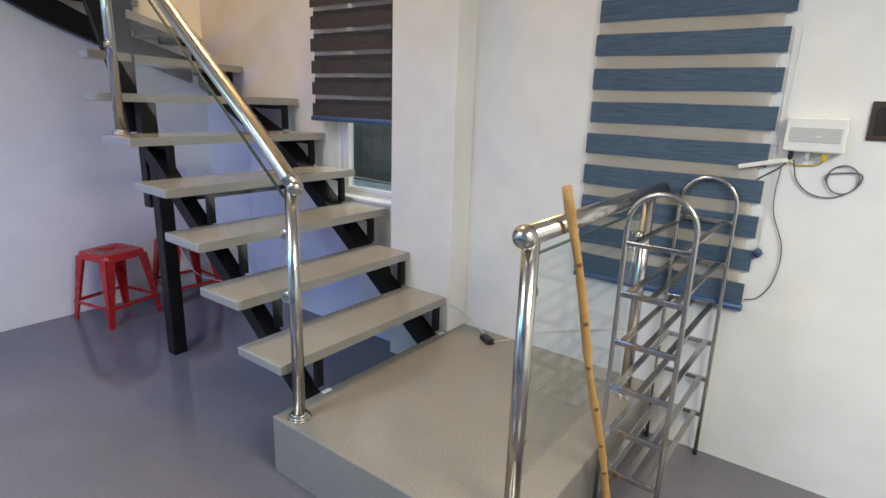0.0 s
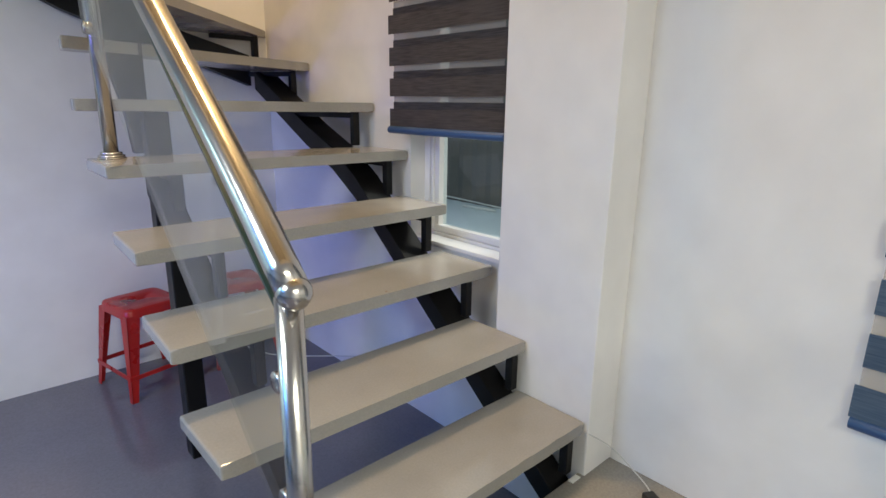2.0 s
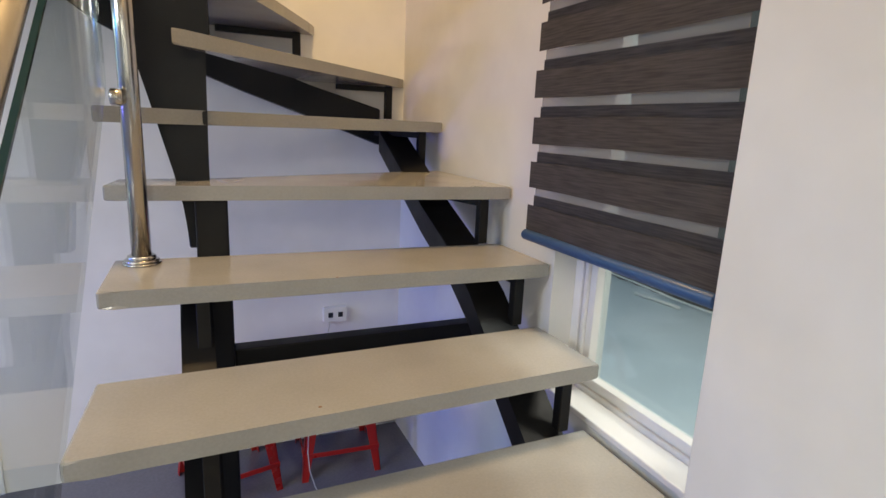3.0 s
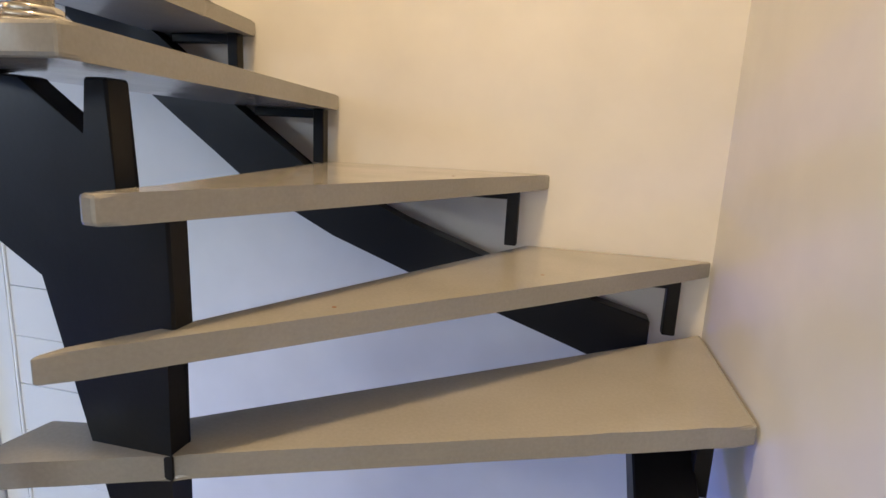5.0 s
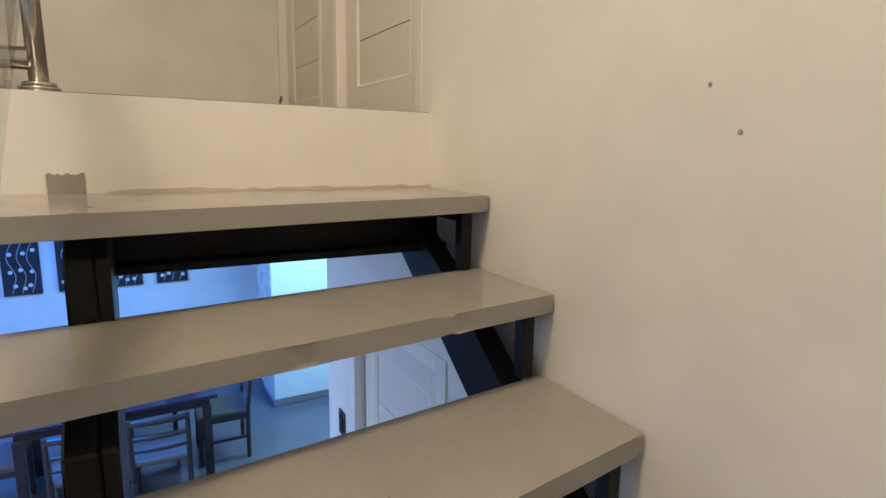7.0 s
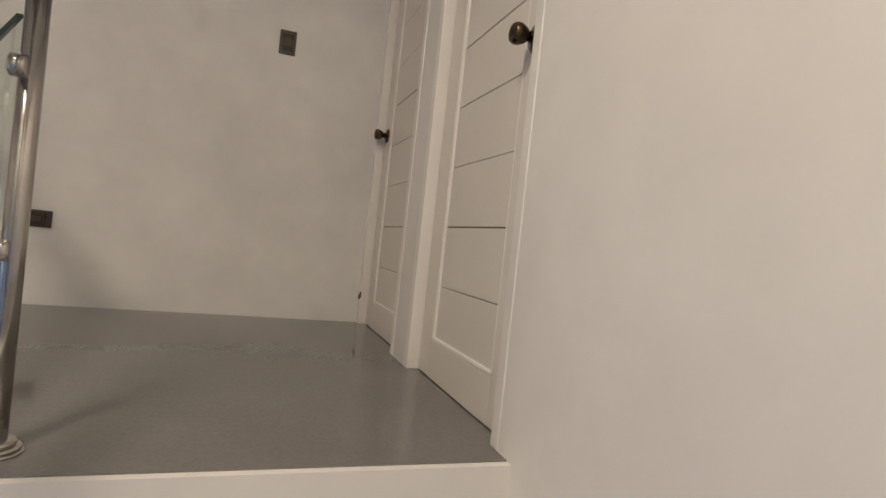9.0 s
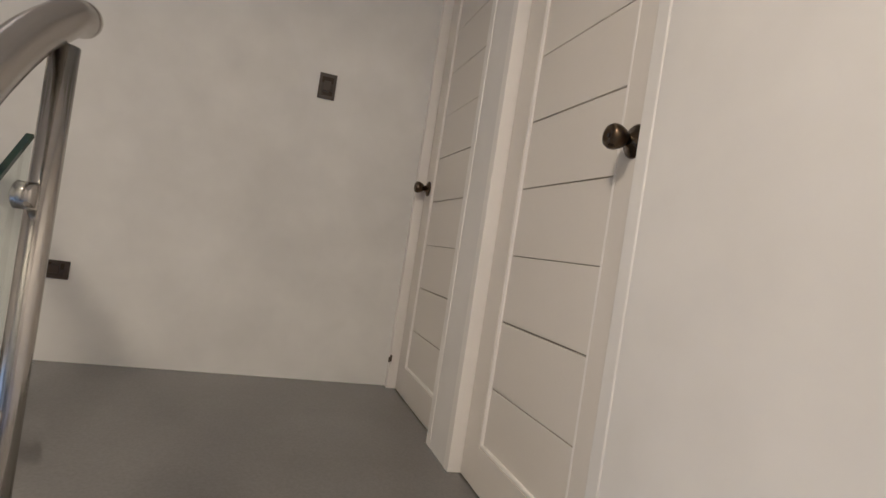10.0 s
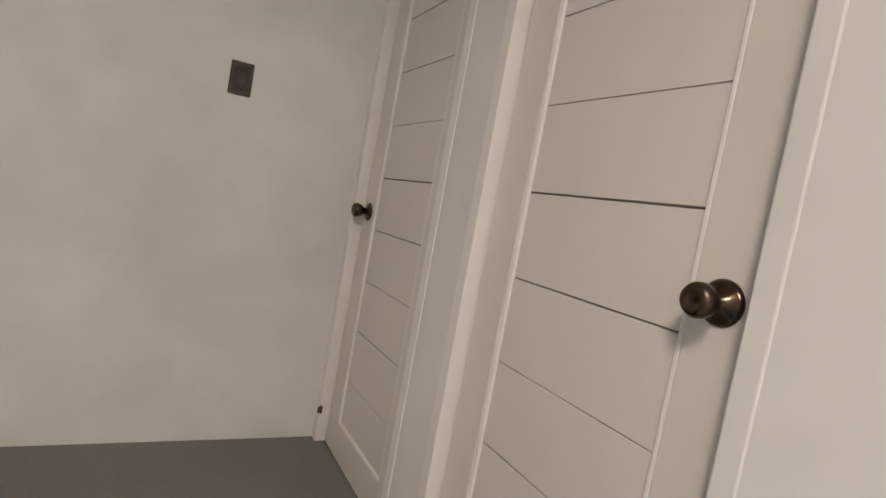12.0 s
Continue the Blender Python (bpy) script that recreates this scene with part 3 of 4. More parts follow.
GZ = [UP + 0.109 + 0.2 * (k + 1) for k in range(9)]
panel_door("door_1", -2.609, -1.891, UP, 4.65, 2.44, -1.953, 3.58, "closed white door with horizontal board panel and bronze knob", GZ)
panel_door("door_2", -3.561, -2.864, UP, 4.65, 2.44, -3.50, 3.58, "closed white door with horizontal board panel beside the end wall", GZ)
panel_door("door_3", -2.422, -1.718, G0, 1.81, 2.44, -1.77, 0.75, "closed white ground floor door with horizontal boards", [g - UP + G0 for g in GZ])
casing("door_frame_1", -2.612, -1.888, UP, 4.655, 2.3975, 2.50, 0.04, WALL)
casing("door_frame_2", -3.565, -2.860, UP, 4.655, 2.3975, 2.50, 0.04)
casing("door_frame_3", -2.427, -1.713, G0, 1.815, 2.393, 2.50)
for x0, x1, z0 in ((-3.6, -1.8, UP), (-2.5, -1.6, G0)):
    tagged(link_mesh("door_backing", box(x0, x1, 2.605, 2.64, z0 - 0.02, z0 + 2.1), WALL), "plain wall closing the room behind the door", "wall", kind="structure")


def window(name, x, back, y0, y1, z0, z1, split, label):
    """A white framed window set in a wall that faces -x."""
    w = thing(name, (x, (y0 + y1) / 2, z0), label, "window", kind="structure")
    xm = (x + back) / 2
    f = 0.035
    part("window_frame", box(xm - 0.03, xm + 0.03, y0, y0 + f, z0, z1, 0.003), TRIM, w)
    part("window_frame", box(xm - 0.03, xm + 0.03, y1 - f, y1, z0, z1, 0.003), TRIM, w)
    part("window_frame", box(xm - 0.03, xm + 0.03, y0 + f, y1 - f, z0, z0 + f, 0.003), TRIM, w)
    part("window_frame", box(xm - 0.03, xm + 0.03, y0 + f, y1 - f, z1 - f, z1, 0.003), TRIM, w)
    part("window_sill", box(x - 0.012, xm - 0.03, y0 + 0.001, y1 - 0.001, z0 + 0.0005, z0 + 0.02, 0.004), TRIM, w)
    if split:
        s = part("sash", box(xm - 0.022, xm + 0.016, y0 + f, y1 - f, z0 + f, z0 + f + 0.03, 0.003), TRIM, w)
        part("sash_stile", box(xm - 0.022, xm + 0.016, y1 - f - 0.055, y1 - f, z0 + f + 0.03, z1 - f, 0.003), TRIM, s)
        part("sash_bead", box(xm - 0.034, xm - 0.023, y1 - f - 0.03, y1 - f - 0.018, z0 + f + 0.012, z1 - f, 0.002), TRIM, s)
        part("latch", box(xm - 0.04, xm - 0.0225, y0 + f + 0.004, y0 + f + 0.016, z0 + 0.045, z0 + 0.085, 0.002), BLACKPLASTIC, s, "small black window latch")
    else:
        part("mullion", box(xm - 0.02, xm + 0.02, (y0 + y1) / 2 - 0.015, (y0 + y1) / 2 + 0.015, z0 + f, z1 - f, 0.003), TRIM, w)
    g = part("window_pane", box(xm + 0.004, xm + 0.008, y0 + f, y1 - f, z0 + f, z1 - f), PANE, w)
    g.visible_shadow = False
    return w


window("window_1", XE, 0.34, 0.47, 1.045, 0.605, 1.95, 1, "white framed sash window over the middle steps")
window("window_2", XB, 0.34, -1.28, -0.68, 0.6, 1.95, 0, "white framed window behind a blue zebra blind")


def cable(name, points, r, mat, label):
    t = thing(name, points[0], label, "cable")
    part("cord", rod(arc(points, 8), r, 8), mat, t, "", True)
    return t


def backdrop_sheet(name, x, y0, y1, z0, z1, pitch, mat, label):
    """A corrugated sheet fence outside."""
    b = bmesh.new()
    n = int((y1 - y0) / pitch * 4)
    cols = []
    for k in range(n + 1):
        y = y0 + (y1 - y0) * k / n
        dx = 0.012 * (0, 1, 0, -1)[k % 4]
        cols.append([b.verts.new((x + dx + t, y, z)) for z in (z0, z1) for t in (0, 0.01)])
    for u, v in zip(cols, cols[1:]):
        b.faces.new((u[0], v[0], v[2], u[2]))
        b.faces.new((u[1], v[1], v[3], u[3]))
        b.faces.new((u[2], v[2], v[3], u[3]))
    return tagged(link_mesh(name, b, mat), label, "fence", kind="structure")


backdrop_sheet("backdrop_stair", 1.86, -0.2, 6.0, 0.30, 2.2, 0.16, OUTSIDE, "dark corrugated sheet fence outside the stair window")
tagged(link_mesh("ledge_outside", box(0.36, 1.90, 0.02, 6.0, G0 - 0.12, 0.39, 0.01), LEDGE), "pale grey concrete ledge outside the stair window", "ledge", kind="structure")
cable("fence_wire", [(1.82, 0.2, 0.42), (1.81, 1.4, 0.43), (1.80, 2.0, 0.415), (1.81, 2.8, 0.425), (1.82, 5.8, 0.42)], 0.006, PLASTIC, "thin pale wire along the foot of the sheet fence")
st = thing("white_stick", (1.70, 2.15, 0.39), "short white plastic stick lying on the outside ledge", "stick")
part("shaft", rod([(1.72, 1.98, 0.402), (1.68, 2.30, 0.402)], 0.011, 8), PLASTIC, st, "", True)
backdrop_sheet("backdrop_entry", 1.1, -3.4, 0.0, G0 - 0.12, 2.4, 0.16, FENCE, "brown sheet fence outside the entry window")


def zebra_blind(name, x, y0, y1, z0, z1, mat, band, sheer_h, label, back=0.0, veil=None):
    """A zebra roller blind: opaque bands over a sheer cloth, with a blue bottom rail."""
    t = thing(name, (x, (y0 + y1) / 2, z0), label, "window blind")
    z, k = z0 + 0.03, 0
    rng = random.Random(int(1000 * y0))
    while z < z1:
        j = rng.uniform(-0.005, 0.005)
        n = 8
        b = bmesh.new()
        rows = []
        for i in range(n + 1):
            y = y0 + j + (y1 - y0) * i / n
            dx = 0.0015 * math.sin(i * 1.1 + k)
            rows.append([b.verts.new((x + dx + e, y, zz + 0.0012 * math.sin(i * 0.9 + k * 2))) for e in (-0.0008, 0.0008) for zz in (z, z + band)])
        for u, v in zip(rows, rows[1:]):
            for a, c in ((0, 1), (3, 2), (2, 0), (1, 3)):
                b.faces.new((u[a], v[a], v[c], u[c]))
        for e in (rows[0], rows[-1]):
            b.faces.new((e[0], e[1], e[3], e[2]))
        part("band", b, mat, t)
        if back:
            part("rear_band", box(x + 0.011, x + 0.0125, y0, y1 - 0.014, z + band * 0.45, z + band + back), mat, t, "rear layer of the blind cloth")
        part("sheer_band", box(x + (0.0145 if back else 0.0022), x + (0.0153 if back else 0.003), y0 + 0.03, y1 - (0.014 if back else 0.004), z + band - 0.004, z + band + sheer_h + 0.004), veil or SHEER, t, "sheer strip")
        z += band + sheer_h
        k += 1
    br = turned([(0.013, 0), (0.015, 0.002), (0.015, y1 - y0 - 0.002), (0.013, y1 - y0)], pose(x, y1, z0 + 0.016, 90), 16)
    part("bottom_rail", br, BLUERAIL, t, "blue plastic bottom rail", True)
    return t


b2 = zebra_blind("zebra_blind", XB - 0.015, -1.365, -0.645, 0.43, 2.1, BLUECLOTH, 0.087, 0.05, "blue zebra roller blind lowered over the entry window")
part("headrail", box(XB - 0.06, XB - 0.001, -1.365, -0.645, 2.12, 2.18, 0.006), PLASTIC, b2)
b1 = zebra_blind("zebra_blind", 0.03, 0.418, 1.075, 1.075, 2.25, DARKCLOTH, 0.072, 0.050, "charcoal zebra roller blind half lowered over the stair window", 0.028, SHEERDARK)
part("headrail", box(0.0, XE - 0.001, 0.435, 1.075, 2.25, 2.31, 0.006), PLASTIC, b1)
ch = part("chain", rod([(XB - 0.006, -1.375, 1.5), (XB - 0.006, -1.384, 0.70)], 0.0012, 6), PLASTIC, b2, "bead chain loop")
part("chain", rod([(XB - 0.006, -1.40, 1.5), (XB - 0.006, -1.387, 0.70)], 0.0012, 6), PLASTIC, b2)
part("chain_weight", turned([(0.003, -0.022), (0.012, -0.014), (0.018, 0.0), (0.012, 0.013), (0.004, 0.018)], pose(XB - 0.012, -1.384, 0.68), 16), BLUERAIL, ch, "blue drop weight", True)

# ---- things ----


def tolix_stool(name, place, turn, label, group):
    """A pressed-steel stool: a square seat with a hand hole, four splayed channel legs and a ring of rails."""
    t = thing(name, (0, 0, 0), label, "stool", group)
    h, s, f = 0.46, 0.145, 0.185
    seat = bmesh.new()
    n = 8
    outer = []
    for k in range(4 * n):
        a = (k + 0.5) / (4 * n) * math.tau
        c, d = math.cos(a), math.sin(a)
        e = 0.28
        outer.append((math.copysign(abs(c) ** e, c) * s, math.copysign(abs(d) ** e, d) * s))
    hole = [(0.024 * math.copysign(abs(x / s) ** 1.2, x), 0.013 * y / s) for x, y in outer]
    rings = [[seat.verts.new((x * k, y * k, z)) for x, y in outer] for k, z in ((1.03, h - 0.045), (1.0, h - 0.012), (0.97, h - 0.002), (0.9, h))]
    rings.append([seat.verts.new((x, y, h - 0.001)) for x, y in hole])
    rings.append([seat.verts.new((x, y, h - 0.02)) for x, y in hole])
    for u, v in zip(rings, rings[1:]):
        for k in range(4 * n):
            seat.faces.new((u[k], u[(k + 1) % (4 * n)], v[(k + 1) % (4 * n)], v[k]))
    part("seat", seat, RED, t, "red seat with a slot hand hole", True)
    for sx, sy in ((1, 1), (1, -1), (-1, 1), (-1, -1)):
        b = bmesh.new()
        w = 0.052
        top, low = Vector((sx * s * 1.0, sy * s * 1.0, h - 0.03)), Vector((sx * f, sy * f, 0.0))
        for ax in ((-sx, 0, 0), (0, -sy, 0)):
            ax = Vector(ax)
            off = Vector((-sx, 0, 0)) * 0.003 if ax.x == 0 else Vector((0, -sy, 0)) * 0.003
            c = [b.verts.new(p) for p in (top, top + ax * w * 1.25, low + ax * w * 0.55, low, top + off, top + ax * w * 1.25 + off, low + ax * w * 0.55 + off, low + off)]
            for q in ((0, 1, 2, 3), (7, 6, 5, 4), (0, 4, 5, 1), (1, 5, 6, 2), (2, 6, 7, 3), (3, 7, 4, 0)):
                b.faces.new([c[i] for i in q])
        part("leg", b, RED, t)
    m = 0.175
    for a, b in (((m, m), (m, -m)), ((m, -m), (-m, -m)), ((-m, -m), (-m, m)), ((-m, m), (m, m))):
        part("stretcher", bar((*a, 0.125), (*b, 0.125), 0.006, 0.022, 0.001), RED, t)
    t.matrix_world = pose(*place, 0, 0, turn)
    return t


stool = tolix_stool("stool", (-0.765, 2.16, G0), 12, "red enamelled steel stool against the white wall", "red stools under the stair")
s2 = copy_thing(stool, pose(-0.262, 2.20, G0, 0, 0, -4))


def shoe_rack():
    """A chrome shoe rack: two arched ends, six tiers of end bars and three flat slats each."""
    t = thing("shoe_rack", (-0.18, -1.17, G0), "tall empty chrome shoe rack with arched ends", "shoe rack")
    y0, y1 = -1.29, -1.08
    ym, r = (y0 + y1) / 2, (y1 - y0) / 2
    for x in (-0.50, 0.13):
        pts = [(x, y0, G0)] + [(x, y0, z) for z in (0.2, 0.6, 0.80)]
        pts += [(x, ym - r * math.cos(a), 0.85 + 0.105 * math.sin(a)) for a in [k * math.pi / 14 for k in range(15)]]
        pts += [(x, y1, z) for z in (0.80, 0.6, 0.2, G0)]
        e = part("end_arch", rod(pts, 0.0085, 12), CHROME, t, "arched chrome end tube", True)
        for yy in (y0, y1):
            part("foot_cap", turned([(0.0095, 0), (0.0105, 0.003), (0.0105, 0.02), (0.009, 0.023)], pose(x, yy, G0), 12), BLACKPLASTIC, e)
    for k, z in enumerate((0.79, 0.62, 0.447, 0.28, 0.115, -0.05)):
        w = 0.016 if k else 0.012
        for x in (-0.50, 0.13):
            part("end_bar", box(x - 0.006, x + 0.006, y0 + 0.006, y1 - 0.006, z - w, z + 0.004, 0.002), CHROME, t)
        if k:
            for yy in (y0 + 0.03, ym, y1 - 0.03):
                part("slat", box(-0.494, 0.124, yy - 0.011, yy + 0.011, z - 0.006, z + 0.003, 0.0015), CHROME, t)
                for x in (-0.508, 0.138):
                    part("screw", turned([(0.004, 0), (0.004, 0.004)], pose(x - 0.002, yy, z - 0.004, 0, 90, 0), 8), CHROME, t)
        else:
            for yy in (y0 + 0.03, y1 - 0.03):
                part("slat", box(-0.494, 0.124, yy - 0.011, yy + 0.011, z - 0.006, z + 0.003, 0.0015), CHROME, t)
    return t


shoe_rack()


def stick():
    t = thing("walking_stick", (-0.46, -1.13, G0), "knotty yellow wooden stick leaning on the entry railing", "stick")
    a, b = Vector((-0.51, -1.15, G0)), Vector((-0.915, -1.048, 1.005))
    pts, radii = [], []
    for k in range(41):
        u = k / 40
        p = a.lerp(b, u) + Vector((0.004 * math.sin(u * 9), 0.003 * math.sin(u * 13 + 1), 0))
        pts.append(p)
        radii.append(0.0125 + 0.0012 * math.sin(u * 21) + (0.0022 if k % 7 == 3 else 0))
    part("shaft", rod(pts, radii, 12), WOODSTICK, t, "", True)
    for k in (8, 12, 17, 22, 27, 33):
        side = Vector((-0.75, -0.66, 0)) if k % 2 else Vector((-0.95, -0.3, 0))
        part("knot", turned([(0.002, 0.0), (0.008, 0.001), (0.007, 0.0028), (0.003, 0.0035)], look(pts[k] + side.normalized() * (radii[k] - 0.002), pts[k]), 10), KNOT, t)
    return t


stick()

# wall box, cables and plates beside the entry window
wb = thing("wall_box", (XB, -1.48, 1.06), "white wall-mounted network box with grey cover strip", "network box")
part("body", box(XB - 0.045, XB - 0.001, -1.575, -1.39, 1.065, 1.185, 0.006), PLASTIC, wb)
part("label_strip", box(XB - 0.0475, XB - 0.0452, -1.56, -1.405, 1.10, 1.15, 0.001), GREYPLASTIC, wb, "grey printed strip")
part("indicator", box(XB - 0.049, XB - 0.0476, -1.50, -1.485, 1.118, 1.123), PLASTIC, wb)
for y, c in ((-1.418, BLACKPLASTIC), (-1.47, GREYPLASTIC), (-1.52, YELLOW)):
    part("plug", box(XB - 0.03, XB - 0.015, y - 0.008, y + 0.008, 1.035, 1.066, 0.002), c, wb)
tr = thing("cable_trunking", (XB, -1.33, 1.01), "loose white strip of cable trunking on the wall", "trunking")
part("strip", bar((XB - 0.02, -1.255, 0.993), (XB - 0.02, -1.415, 1.032), 0.016, 0.018, 0.002, up=(1, 0, 0)), PLASTIC, tr)


DARKCABLE = material("dark_cable", (0.12, 0.12, 0.125), 0.5, 0, 0.1)
X1 = XB - 0.008
WALLCABLES = []
WALLCABLES.append(cable("yellow_cable", [(X1 - 0.012, -1.40, 1.03), (X1, -1.44, 1.015), (X1, -1.50, 1.02), (X1 - 0.01, -1.525, 1.04)], 0.0025, YELLOW, "short yellow patch cable under the wall box"))
WALLCABLES.append(cable("network_cable", [(X1 - 0.014, -1.418, 1.035), (X1, -1.39, 1.0), (X1, -1.35, 0.97), (X1, -1.30, 0.93)], 0.0025, BLACKPLASTIC, "thin black cable hanging from the wall box"))
loop = [(X1 - 0.012, -1.43, 1.035), (X1, -1.45, 0.96), (X1, -1.50, 0.915), (X1, -1.57, 0.91), (X1, -1.63, 0.95), (X1, -1.635, 1.0)]
for k in range(18):
    a = 0.3 - k * math.tau / 9
    loop.append((X1 - 0.0015 * (k % 2), -1.588 + 0.047 * math.cos(a), 0.975 + 0.05 * math.sin(a)))
WALLCABLES.append(cable("coiled_cable", loop, 0.0024, DARKCABLE, "thin dark grey cable coiled on the wall"))
WALLCABLES.append(cable("blind_cable", [(X1 - 0.004, -1.395, 1.0), (X1 - 0.004, -1.39, 0.90), (X1, -1.40, 0.82), (X1, -1.445, 0.70), (X1, -1.44, 0.57), (X1, -1.40, 0.49), (X1, -1.352, 0.468)], 0.0022, DARKCABLE, "dark grey cable hanging down beside the blue blind"))
wp = thing("wall_plate", (XB, -1.68, 1.18), "dark brown wall switch plate", "switch")
part("plate", box(XB - 0.008, XB - 0.0005, -1.75, -1.625, 1.115, 1.245, 0.003), BROWNPLATE, wp)
part("rocker", box(XB - 0.013, XB - 0.0081, -1.73, -1.645, 1.135, 1.225, 0.002), BROWNKEY, wp)

bpy.context.view_layer.update()
for o in (wb, tr, wp, *WALLCABLES):
    o.location += Vector((0, -0.014, 0.012))

ad = thing("power_adapter", (0.0, -0.27, 0.0), "small black power adapter lying on the platform", "adapter")
part("body", box(-0.045, 0.045, -0.02, 0.02, 0.0, 0.028, 0.004, m=pose(0.045, -0.245, 0.0, 0, 0, 62)), BLACKPLASTIC, ad)
part("label_strip", box(-0.03, 0.03, -0.0212, -0.0203, 0.009, 0.019, m=pose(0.045, -0.245, 0.0, 0, 0, 62)), GREYPLASTIC, ad)
cable("lamp_cable", [(-0.03, 0.04, 0.19), (0.06, -0.06, 0.12), (0.12, -0.13, 0.03), (0.09, -0.20, 0.016), (0.06, -0.215, 0.014)], 0.0022, GREYPLASTIC, "thin white cable from the lowest step to the adapter")
cable("adapter_cable", [(0.03, -0.285, 0.014), (0.10, -0.36, 0.03), (0.155, -0.50, 0.09), (0.155, -0.70, 0.16), (0.15, -0.95, 0.24)], 0.0022, GREYPLASTIC, "thin grey cable running up the wall from the adapter")
cable("stair_cable", [(-0.02, 0.30, 0.36), (-0.30, 0.9, 0.20), (-0.5, 1.6, 0.1), (-0.25, 2.38, 0.40)], 0.002, GREYPLASTIC, "thin cable running under the stair to the socket")

so = thing("wall_socket", (-0.224, YN, 0.43), "white double wall socket under the stair", "socket")
part("plate", box(-0.285, -0.165, YN - 0.03, YN - 0.0005, 0.39, 0.47, 0.004), PLASTIC, so)
for x in (-0.25, -0.20):
    part("outlet_hole", box(x - 0.012, x + 0.012, YN - 0.0315, YN - 0.0302, 0.417, 0.443), BLACKPLASTIC, so)


def switch_plate(name, axis, at, u, z, w, h, label, cat):
    t = thing(name, (at, u, z) if axis == "x" else (u, at, z), label, cat)
    f = (lambda d0, d1, u0, u1, z0, z1, bv: box(at + d0, at + d1, u0, u1, z0, z1, bv)) if axis == "x" else (lambda d0, d1, u0, u1, z0, z1, bv: box(u0, u1, at - d1, at - d0, z0, z1, bv))
    part("plate", f(0.0005, 0.008, u - w / 2, u + w / 2, z - h / 2, z + h / 2, 0.002), BROWNPLATE, t)
    part("inset", f(0.0081, 0.0095, u - w * 0.34, u + w * 0.34, z - h * 0.36, z + h * 0.36, 0.0005), BROWNKEY, t)
    part("rocker", f(0.0096, 0.015, u - w * 0.2, u + w * 0.2, z - h * 0.2, z + h * 0.2, 0.002), BROWNPLATE, t)
    return t


switch_plate("light_switch", "x", -3.61, 1.913, 3.973, 0.078, 0.118, "dark brown light switch on the hall end wall", "switch")
switch_plate("wall_outlet", "x", -3.61, 0.945, 2.985, 0.118, 0.075, "dark brown power outlet low on the hall wall", "outlet")
switch_plate("light_switch", "y", YN, -2.60, 1.235, 0.075, 0.12, "dark light switch beside the ground floor door", "switch")
for x, z, r in ((-0.877, 2.604, 0.0035), (-0.819, 2.53, 0.0045)):
    tagged(link_mesh("wall_mark", turned([(r, 0), (r * 0.9, 0.0008)], pose(x, YN - 0.0004, z, 90), 9), PATCH), "small grey scuff mark on the wall", "mark", kind="structure")
ds = thing("door_catch", (-3.52, 2.39, 2.75), "small dark metal catch low on the door frame", "catch")
part("plate", box(-3.53, -3.515, 2.385, 2.3925, 2.745, 2.775, 0.001), BROWNPLATE, ds)
part("tongue", box(-3.553, -3.545, 2.385, 2.3925, 2.735, 2.76, 0.001), BROWNPLATE, ds)

# ---- dining side of the ground floor ----
cb = thing("tall_cabinet", (-6.3, 3.12, G0), "tall white two-door cabinet with a steel handle", "cabinet")
part("body", box(-6.57, -5.94, 2.81, 3.585, G0 + 0.09, 2.1, 0.003), CABINET, cb)
part("plinth", box(-6.57, -5.98, 2.83, 3.565, G0, G0 + 0.09), GREYPLASTIC, cb)
for z0, z1, hz in ((G0 + 0.1, 1.33, 0.60), (1.34, 2.09, 1.45)):
    d = part("door", box(-5.938, -5.92, 2.815, 3.58, z0, z1, 0.002), CABINET, cb)
    part("handle", rod([(-5.918, 3.32, hz - 0.08), (-5.89, 3.32, hz - 0.07), (-5.89, 3.32, hz + 0.07), (-5.918, 3.32, hz + 0.08)], 0.006, 8), STEEL, d)

tb = thing("dining_table", (-5.27, 1.45, G0), "dark stained rectangular dining table", "table")
part("tabletop", box(-5.70, -4.86, 0.72, 2.13, 0.47, 0.50, 0.005), TABLEWOOD, tb)
part("apron", box(-5.64, -4.92, 0.78, 2.07, 0.39, 0.469), DARKWOOD, tb)
for x in (-5.62, -4.94):
    for y in (0.80, 2.05):
        part("leg", bar((x, y, G0), (x, y, 0.40), 0.065, 0.065, 0.004), DARKWOOD, tb)


def ladder_chair(place, turn):
    """A dark wooden chair with a slatted back and a padded seat; it faces +x before it is turned."""
    t = thing("dining_chair", (0, 0, 0), "dark wooden dining chair with slatted back and padded seat", "chair", "chairs round the dining table")
    for y in (-0.19, 0.19):
        part("back_post", rod([(-0.20, y, 0), (-0.205, y, 0.45), (-0.25, y, 0.82)], [0.019, 0.021, 0.016], 8), DARKWOOD, t)
        part("front_leg", bar((0.19, y, 0), (0.19, y, 0.42), 0.036, 0.036, 0.003), DARKWOOD, t)
        part("side_rail", bar((-0.20, y, 0.40), (0.19, y, 0.40), 0.022, 0.05, 0.002), DARKWOOD, t)
        part("stretcher", bar((-0.20, y, 0.2), (0.19, y, 0.2), 0.018, 0.025, 0.002), DARKWOOD, t)
    part("seat", box(-0.21, 0.215, -0.205, 0.205, 0.425, 0.47, 0.014), SEATCLOTH, t, "padded seat")
    for z, w in ((0.56, 0.03), (0.66, 0.03), (0.79, 0.05)):
        x = -0.2 - 0.05 * (z - 0.45) / 0.37
        part("back_slat", rod(arc([(x, -0.19, z), (x - 0.02, 0, z), (x, 0.19, z)], 5), w / 2, 8), DARKWOOD, t)
    t.matrix_world = pose(*place, 0, 0, turn)
    return t


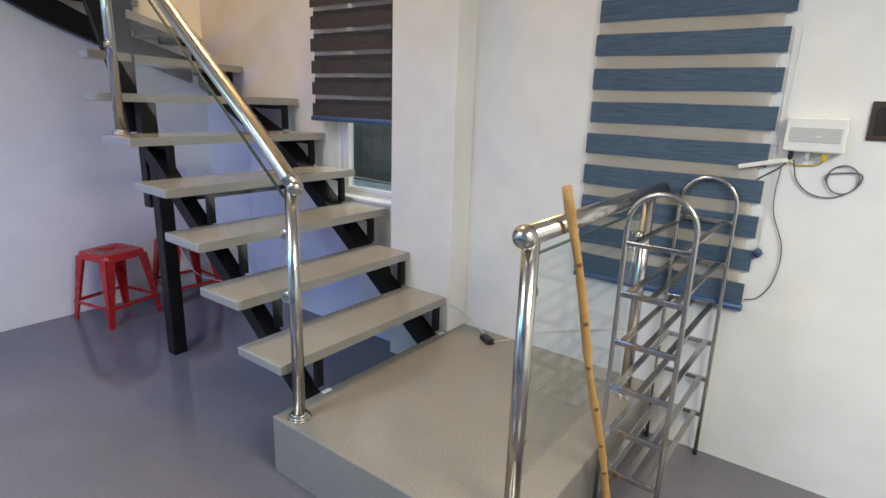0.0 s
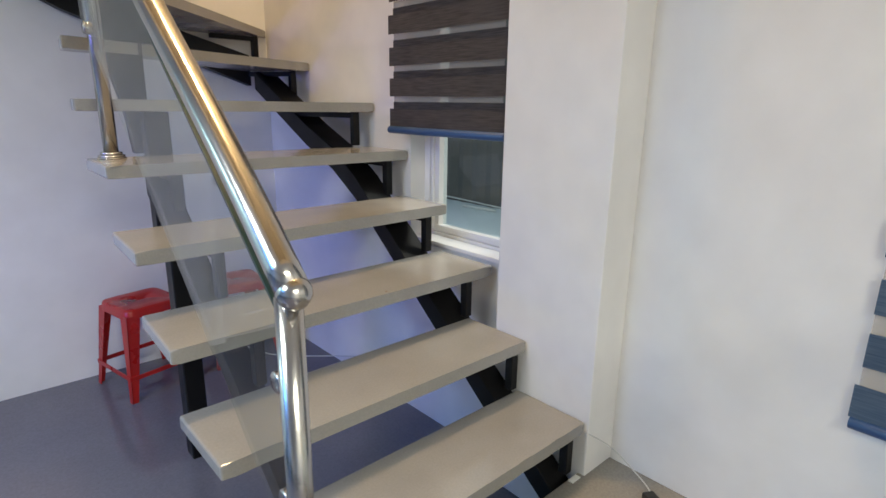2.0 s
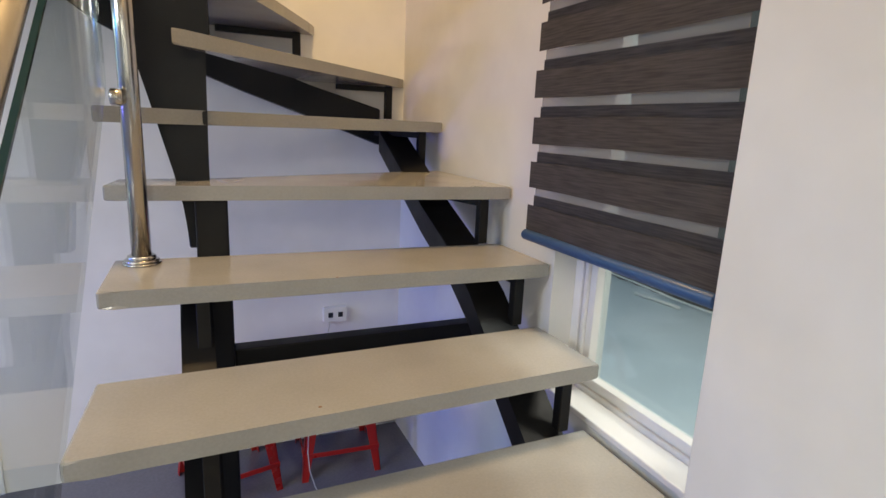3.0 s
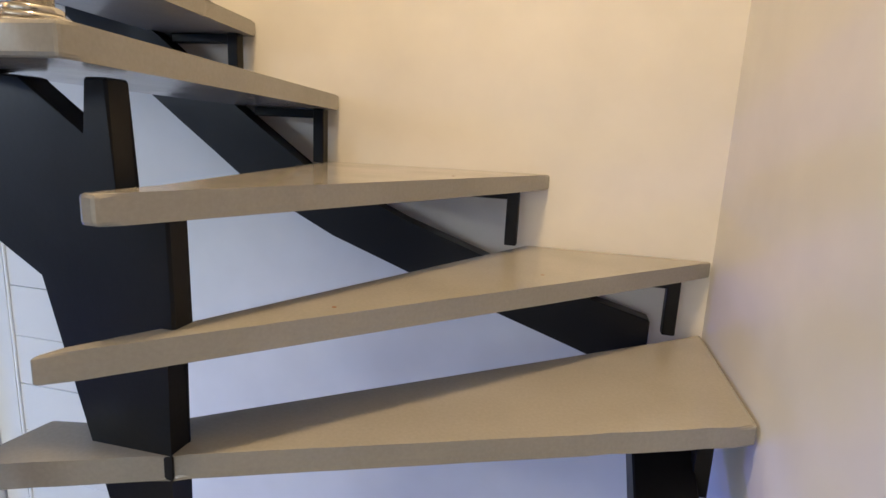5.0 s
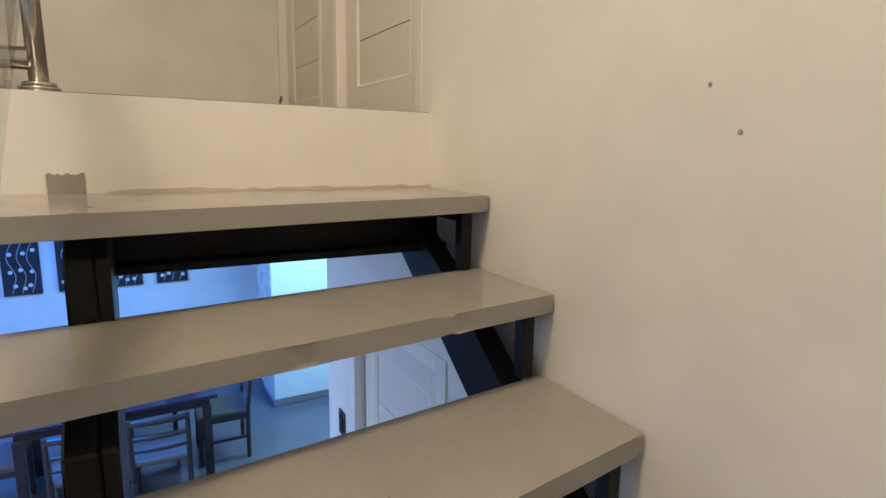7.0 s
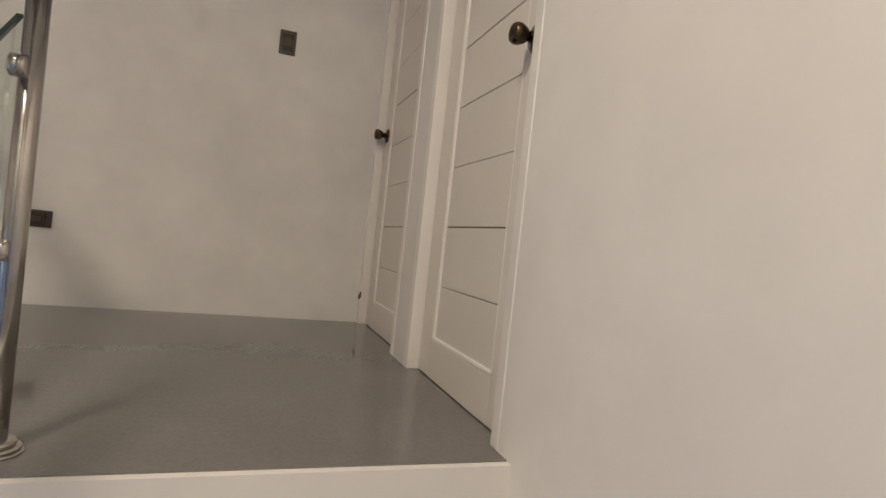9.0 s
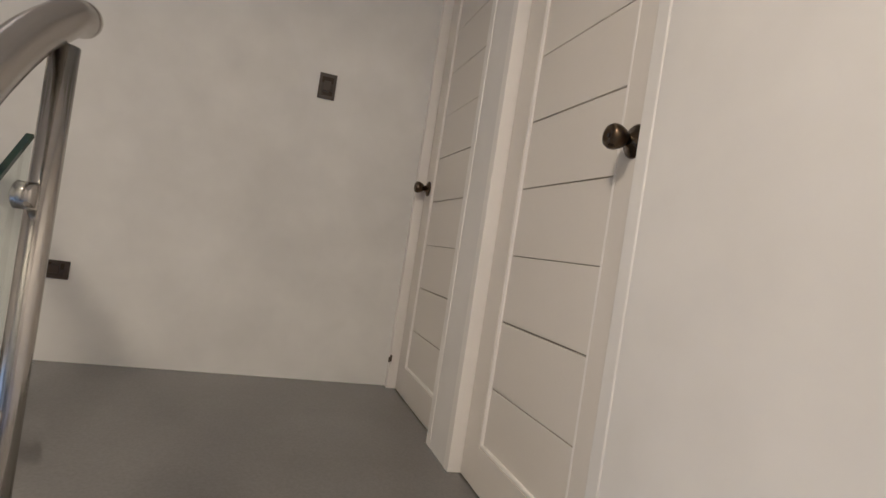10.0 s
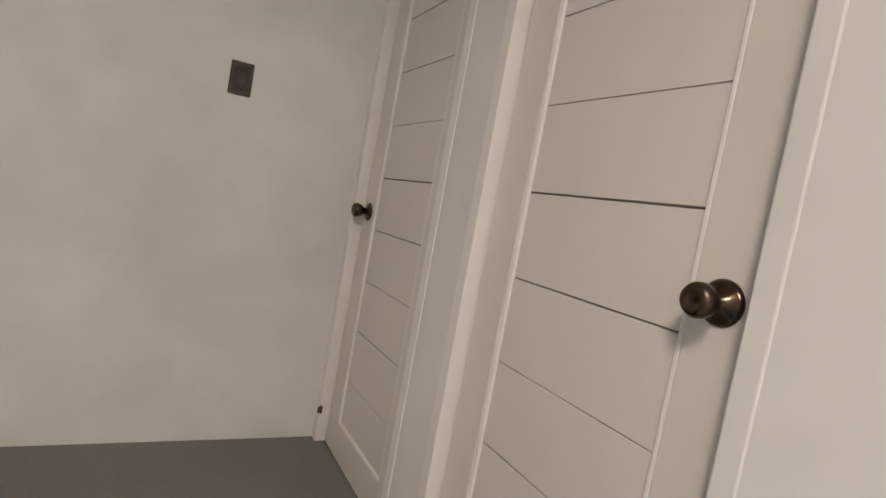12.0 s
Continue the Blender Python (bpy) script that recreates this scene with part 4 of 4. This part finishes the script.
chair = ladder_chair((-5.78, 1.22, G0), 2)
for x, y, r in ((-5.80, 1.66, -2), (-4.75, 1.20, 180), (-4.76, 1.70, 176), (-5.30, 2.20, -92), (-5.15, 0.60, 88)):
    copy_thing(chair, pose(x, y, G0, 0, 0, r))

du = thing("feather_duster", (-5.45, 1.4, 0.5), "fluffy blue duster with a white stick lying on the table", "duster")
b = bmesh.new()
rng = random.Random(5)
a0, a1 = Vector((-5.45, 1.16, 0.55)), Vector((-5.45, 1.52, 0.55))
for k in range(420):
    u = rng.random()
    p = a0.lerp(a1, u)
    ang = rng.uniform(0, math.tau)
    d = Vector((math.cos(ang), rng.uniform(-0.4, 0.4), math.sin(ang))).normalized() * (0.048 + 0.012 * rng.random()) * (0.75 + 0.5 * math.sin(math.pi * u))
    q = p + d
    q.z = max(q.z, 0.503)
    s = d.cross(Vector((0, 1, 0.2))).normalized() * 0.007
    v = [b.verts.new(c) for c in (p - s, p + s, q + s * 1.3, q - s * 1.3 + Vector((0, 0.006, 0)))]
    b.faces.new(v)
part("fibres", b, FLUFF, du, "fluffy blue fibres")
part("stick", rod([(-5.45, 1.50, 0.54), (-5.56, 1.92, 0.515)], 0.009, 10), PLASTIC, du, "", True)
bt = thing("small_bottle", (-5.22, 1.45, 0.5), "small white plastic bottle on the table", "bottle")
part("body", turned([(0.026, 0), (0.028, 0.004), (0.028, 0.055), (0.02, 0.068), (0.012, 0.07)], pose(-5.22, 1.45, 0.5), 14), PLASTIC, bt, "", True)
part("cap", turned([(0.014, 0.07), (0.014, 0.09), (0.012, 0.092)], pose(-5.22, 1.45, 0.5), 12), GREYPLASTIC, bt)

sf = thing("sofa", (-5.4, -0.45, G0), "dark teal upholstered sofa with rounded arms", "sofa")
part("base", box(-6.2, -4.65, -0.95, 0.02, G0 + 0.08, 0.16, 0.04, 3), SOFA, sf)
part("backrest", box(-6.2, -4.65, -0.18, 0.06, 0.1, 0.56, 0.07, 4), SOFA, sf, "", True)
for x in (-6.27, -4.80):
    part("armrest", box(x, x + 0.22, -0.95, 0.05, G0 + 0.08, 0.36, 0.06, 4), SOFA, sf, "", True)
for x in (-6.1, -4.75):
    for y in (-0.88, -0.02):
        part("foot", turned([(0.02, 0), (0.026, 0.085)], pose(x, y, G0), 10), DARKWOOD, sf)

for k in range(4):
    y = 0.49 + 0.445 * k
    pc = thing("canvas_picture", (-6.99, y + 0.15, 1.0), "black canvas panel with pale blossom branches", "picture", "row of canvas panels")
    part("canvas", box(-6.999, -6.965, y, y + 0.31, 1.0, 1.62, 0.003), CANVAS, pc)
    rng = random.Random(k)
    for i in range(3):
        u = y + 0.07 + 0.08 * i
        part("branch", rod(arc([(-6.963, u, 1.02), (-6.963, u + 0.04, 1.2), (-6.963, u - 0.02, 1.38), (-6.963, u + 0.05, 1.58)], 5), 0.003, 5), GREYPLASTIC, pc)
        for j in range(3):
            part("blossom", turned([(0.02, 0), (0.018, 0.003)], pose(-6.964, u + rng.uniform(-0.03, 0.04), 1.08 + 0.17 * j + rng.uniform(-0.03, 0.03), 0, 90, 0), 10), PLASTIC, pc)
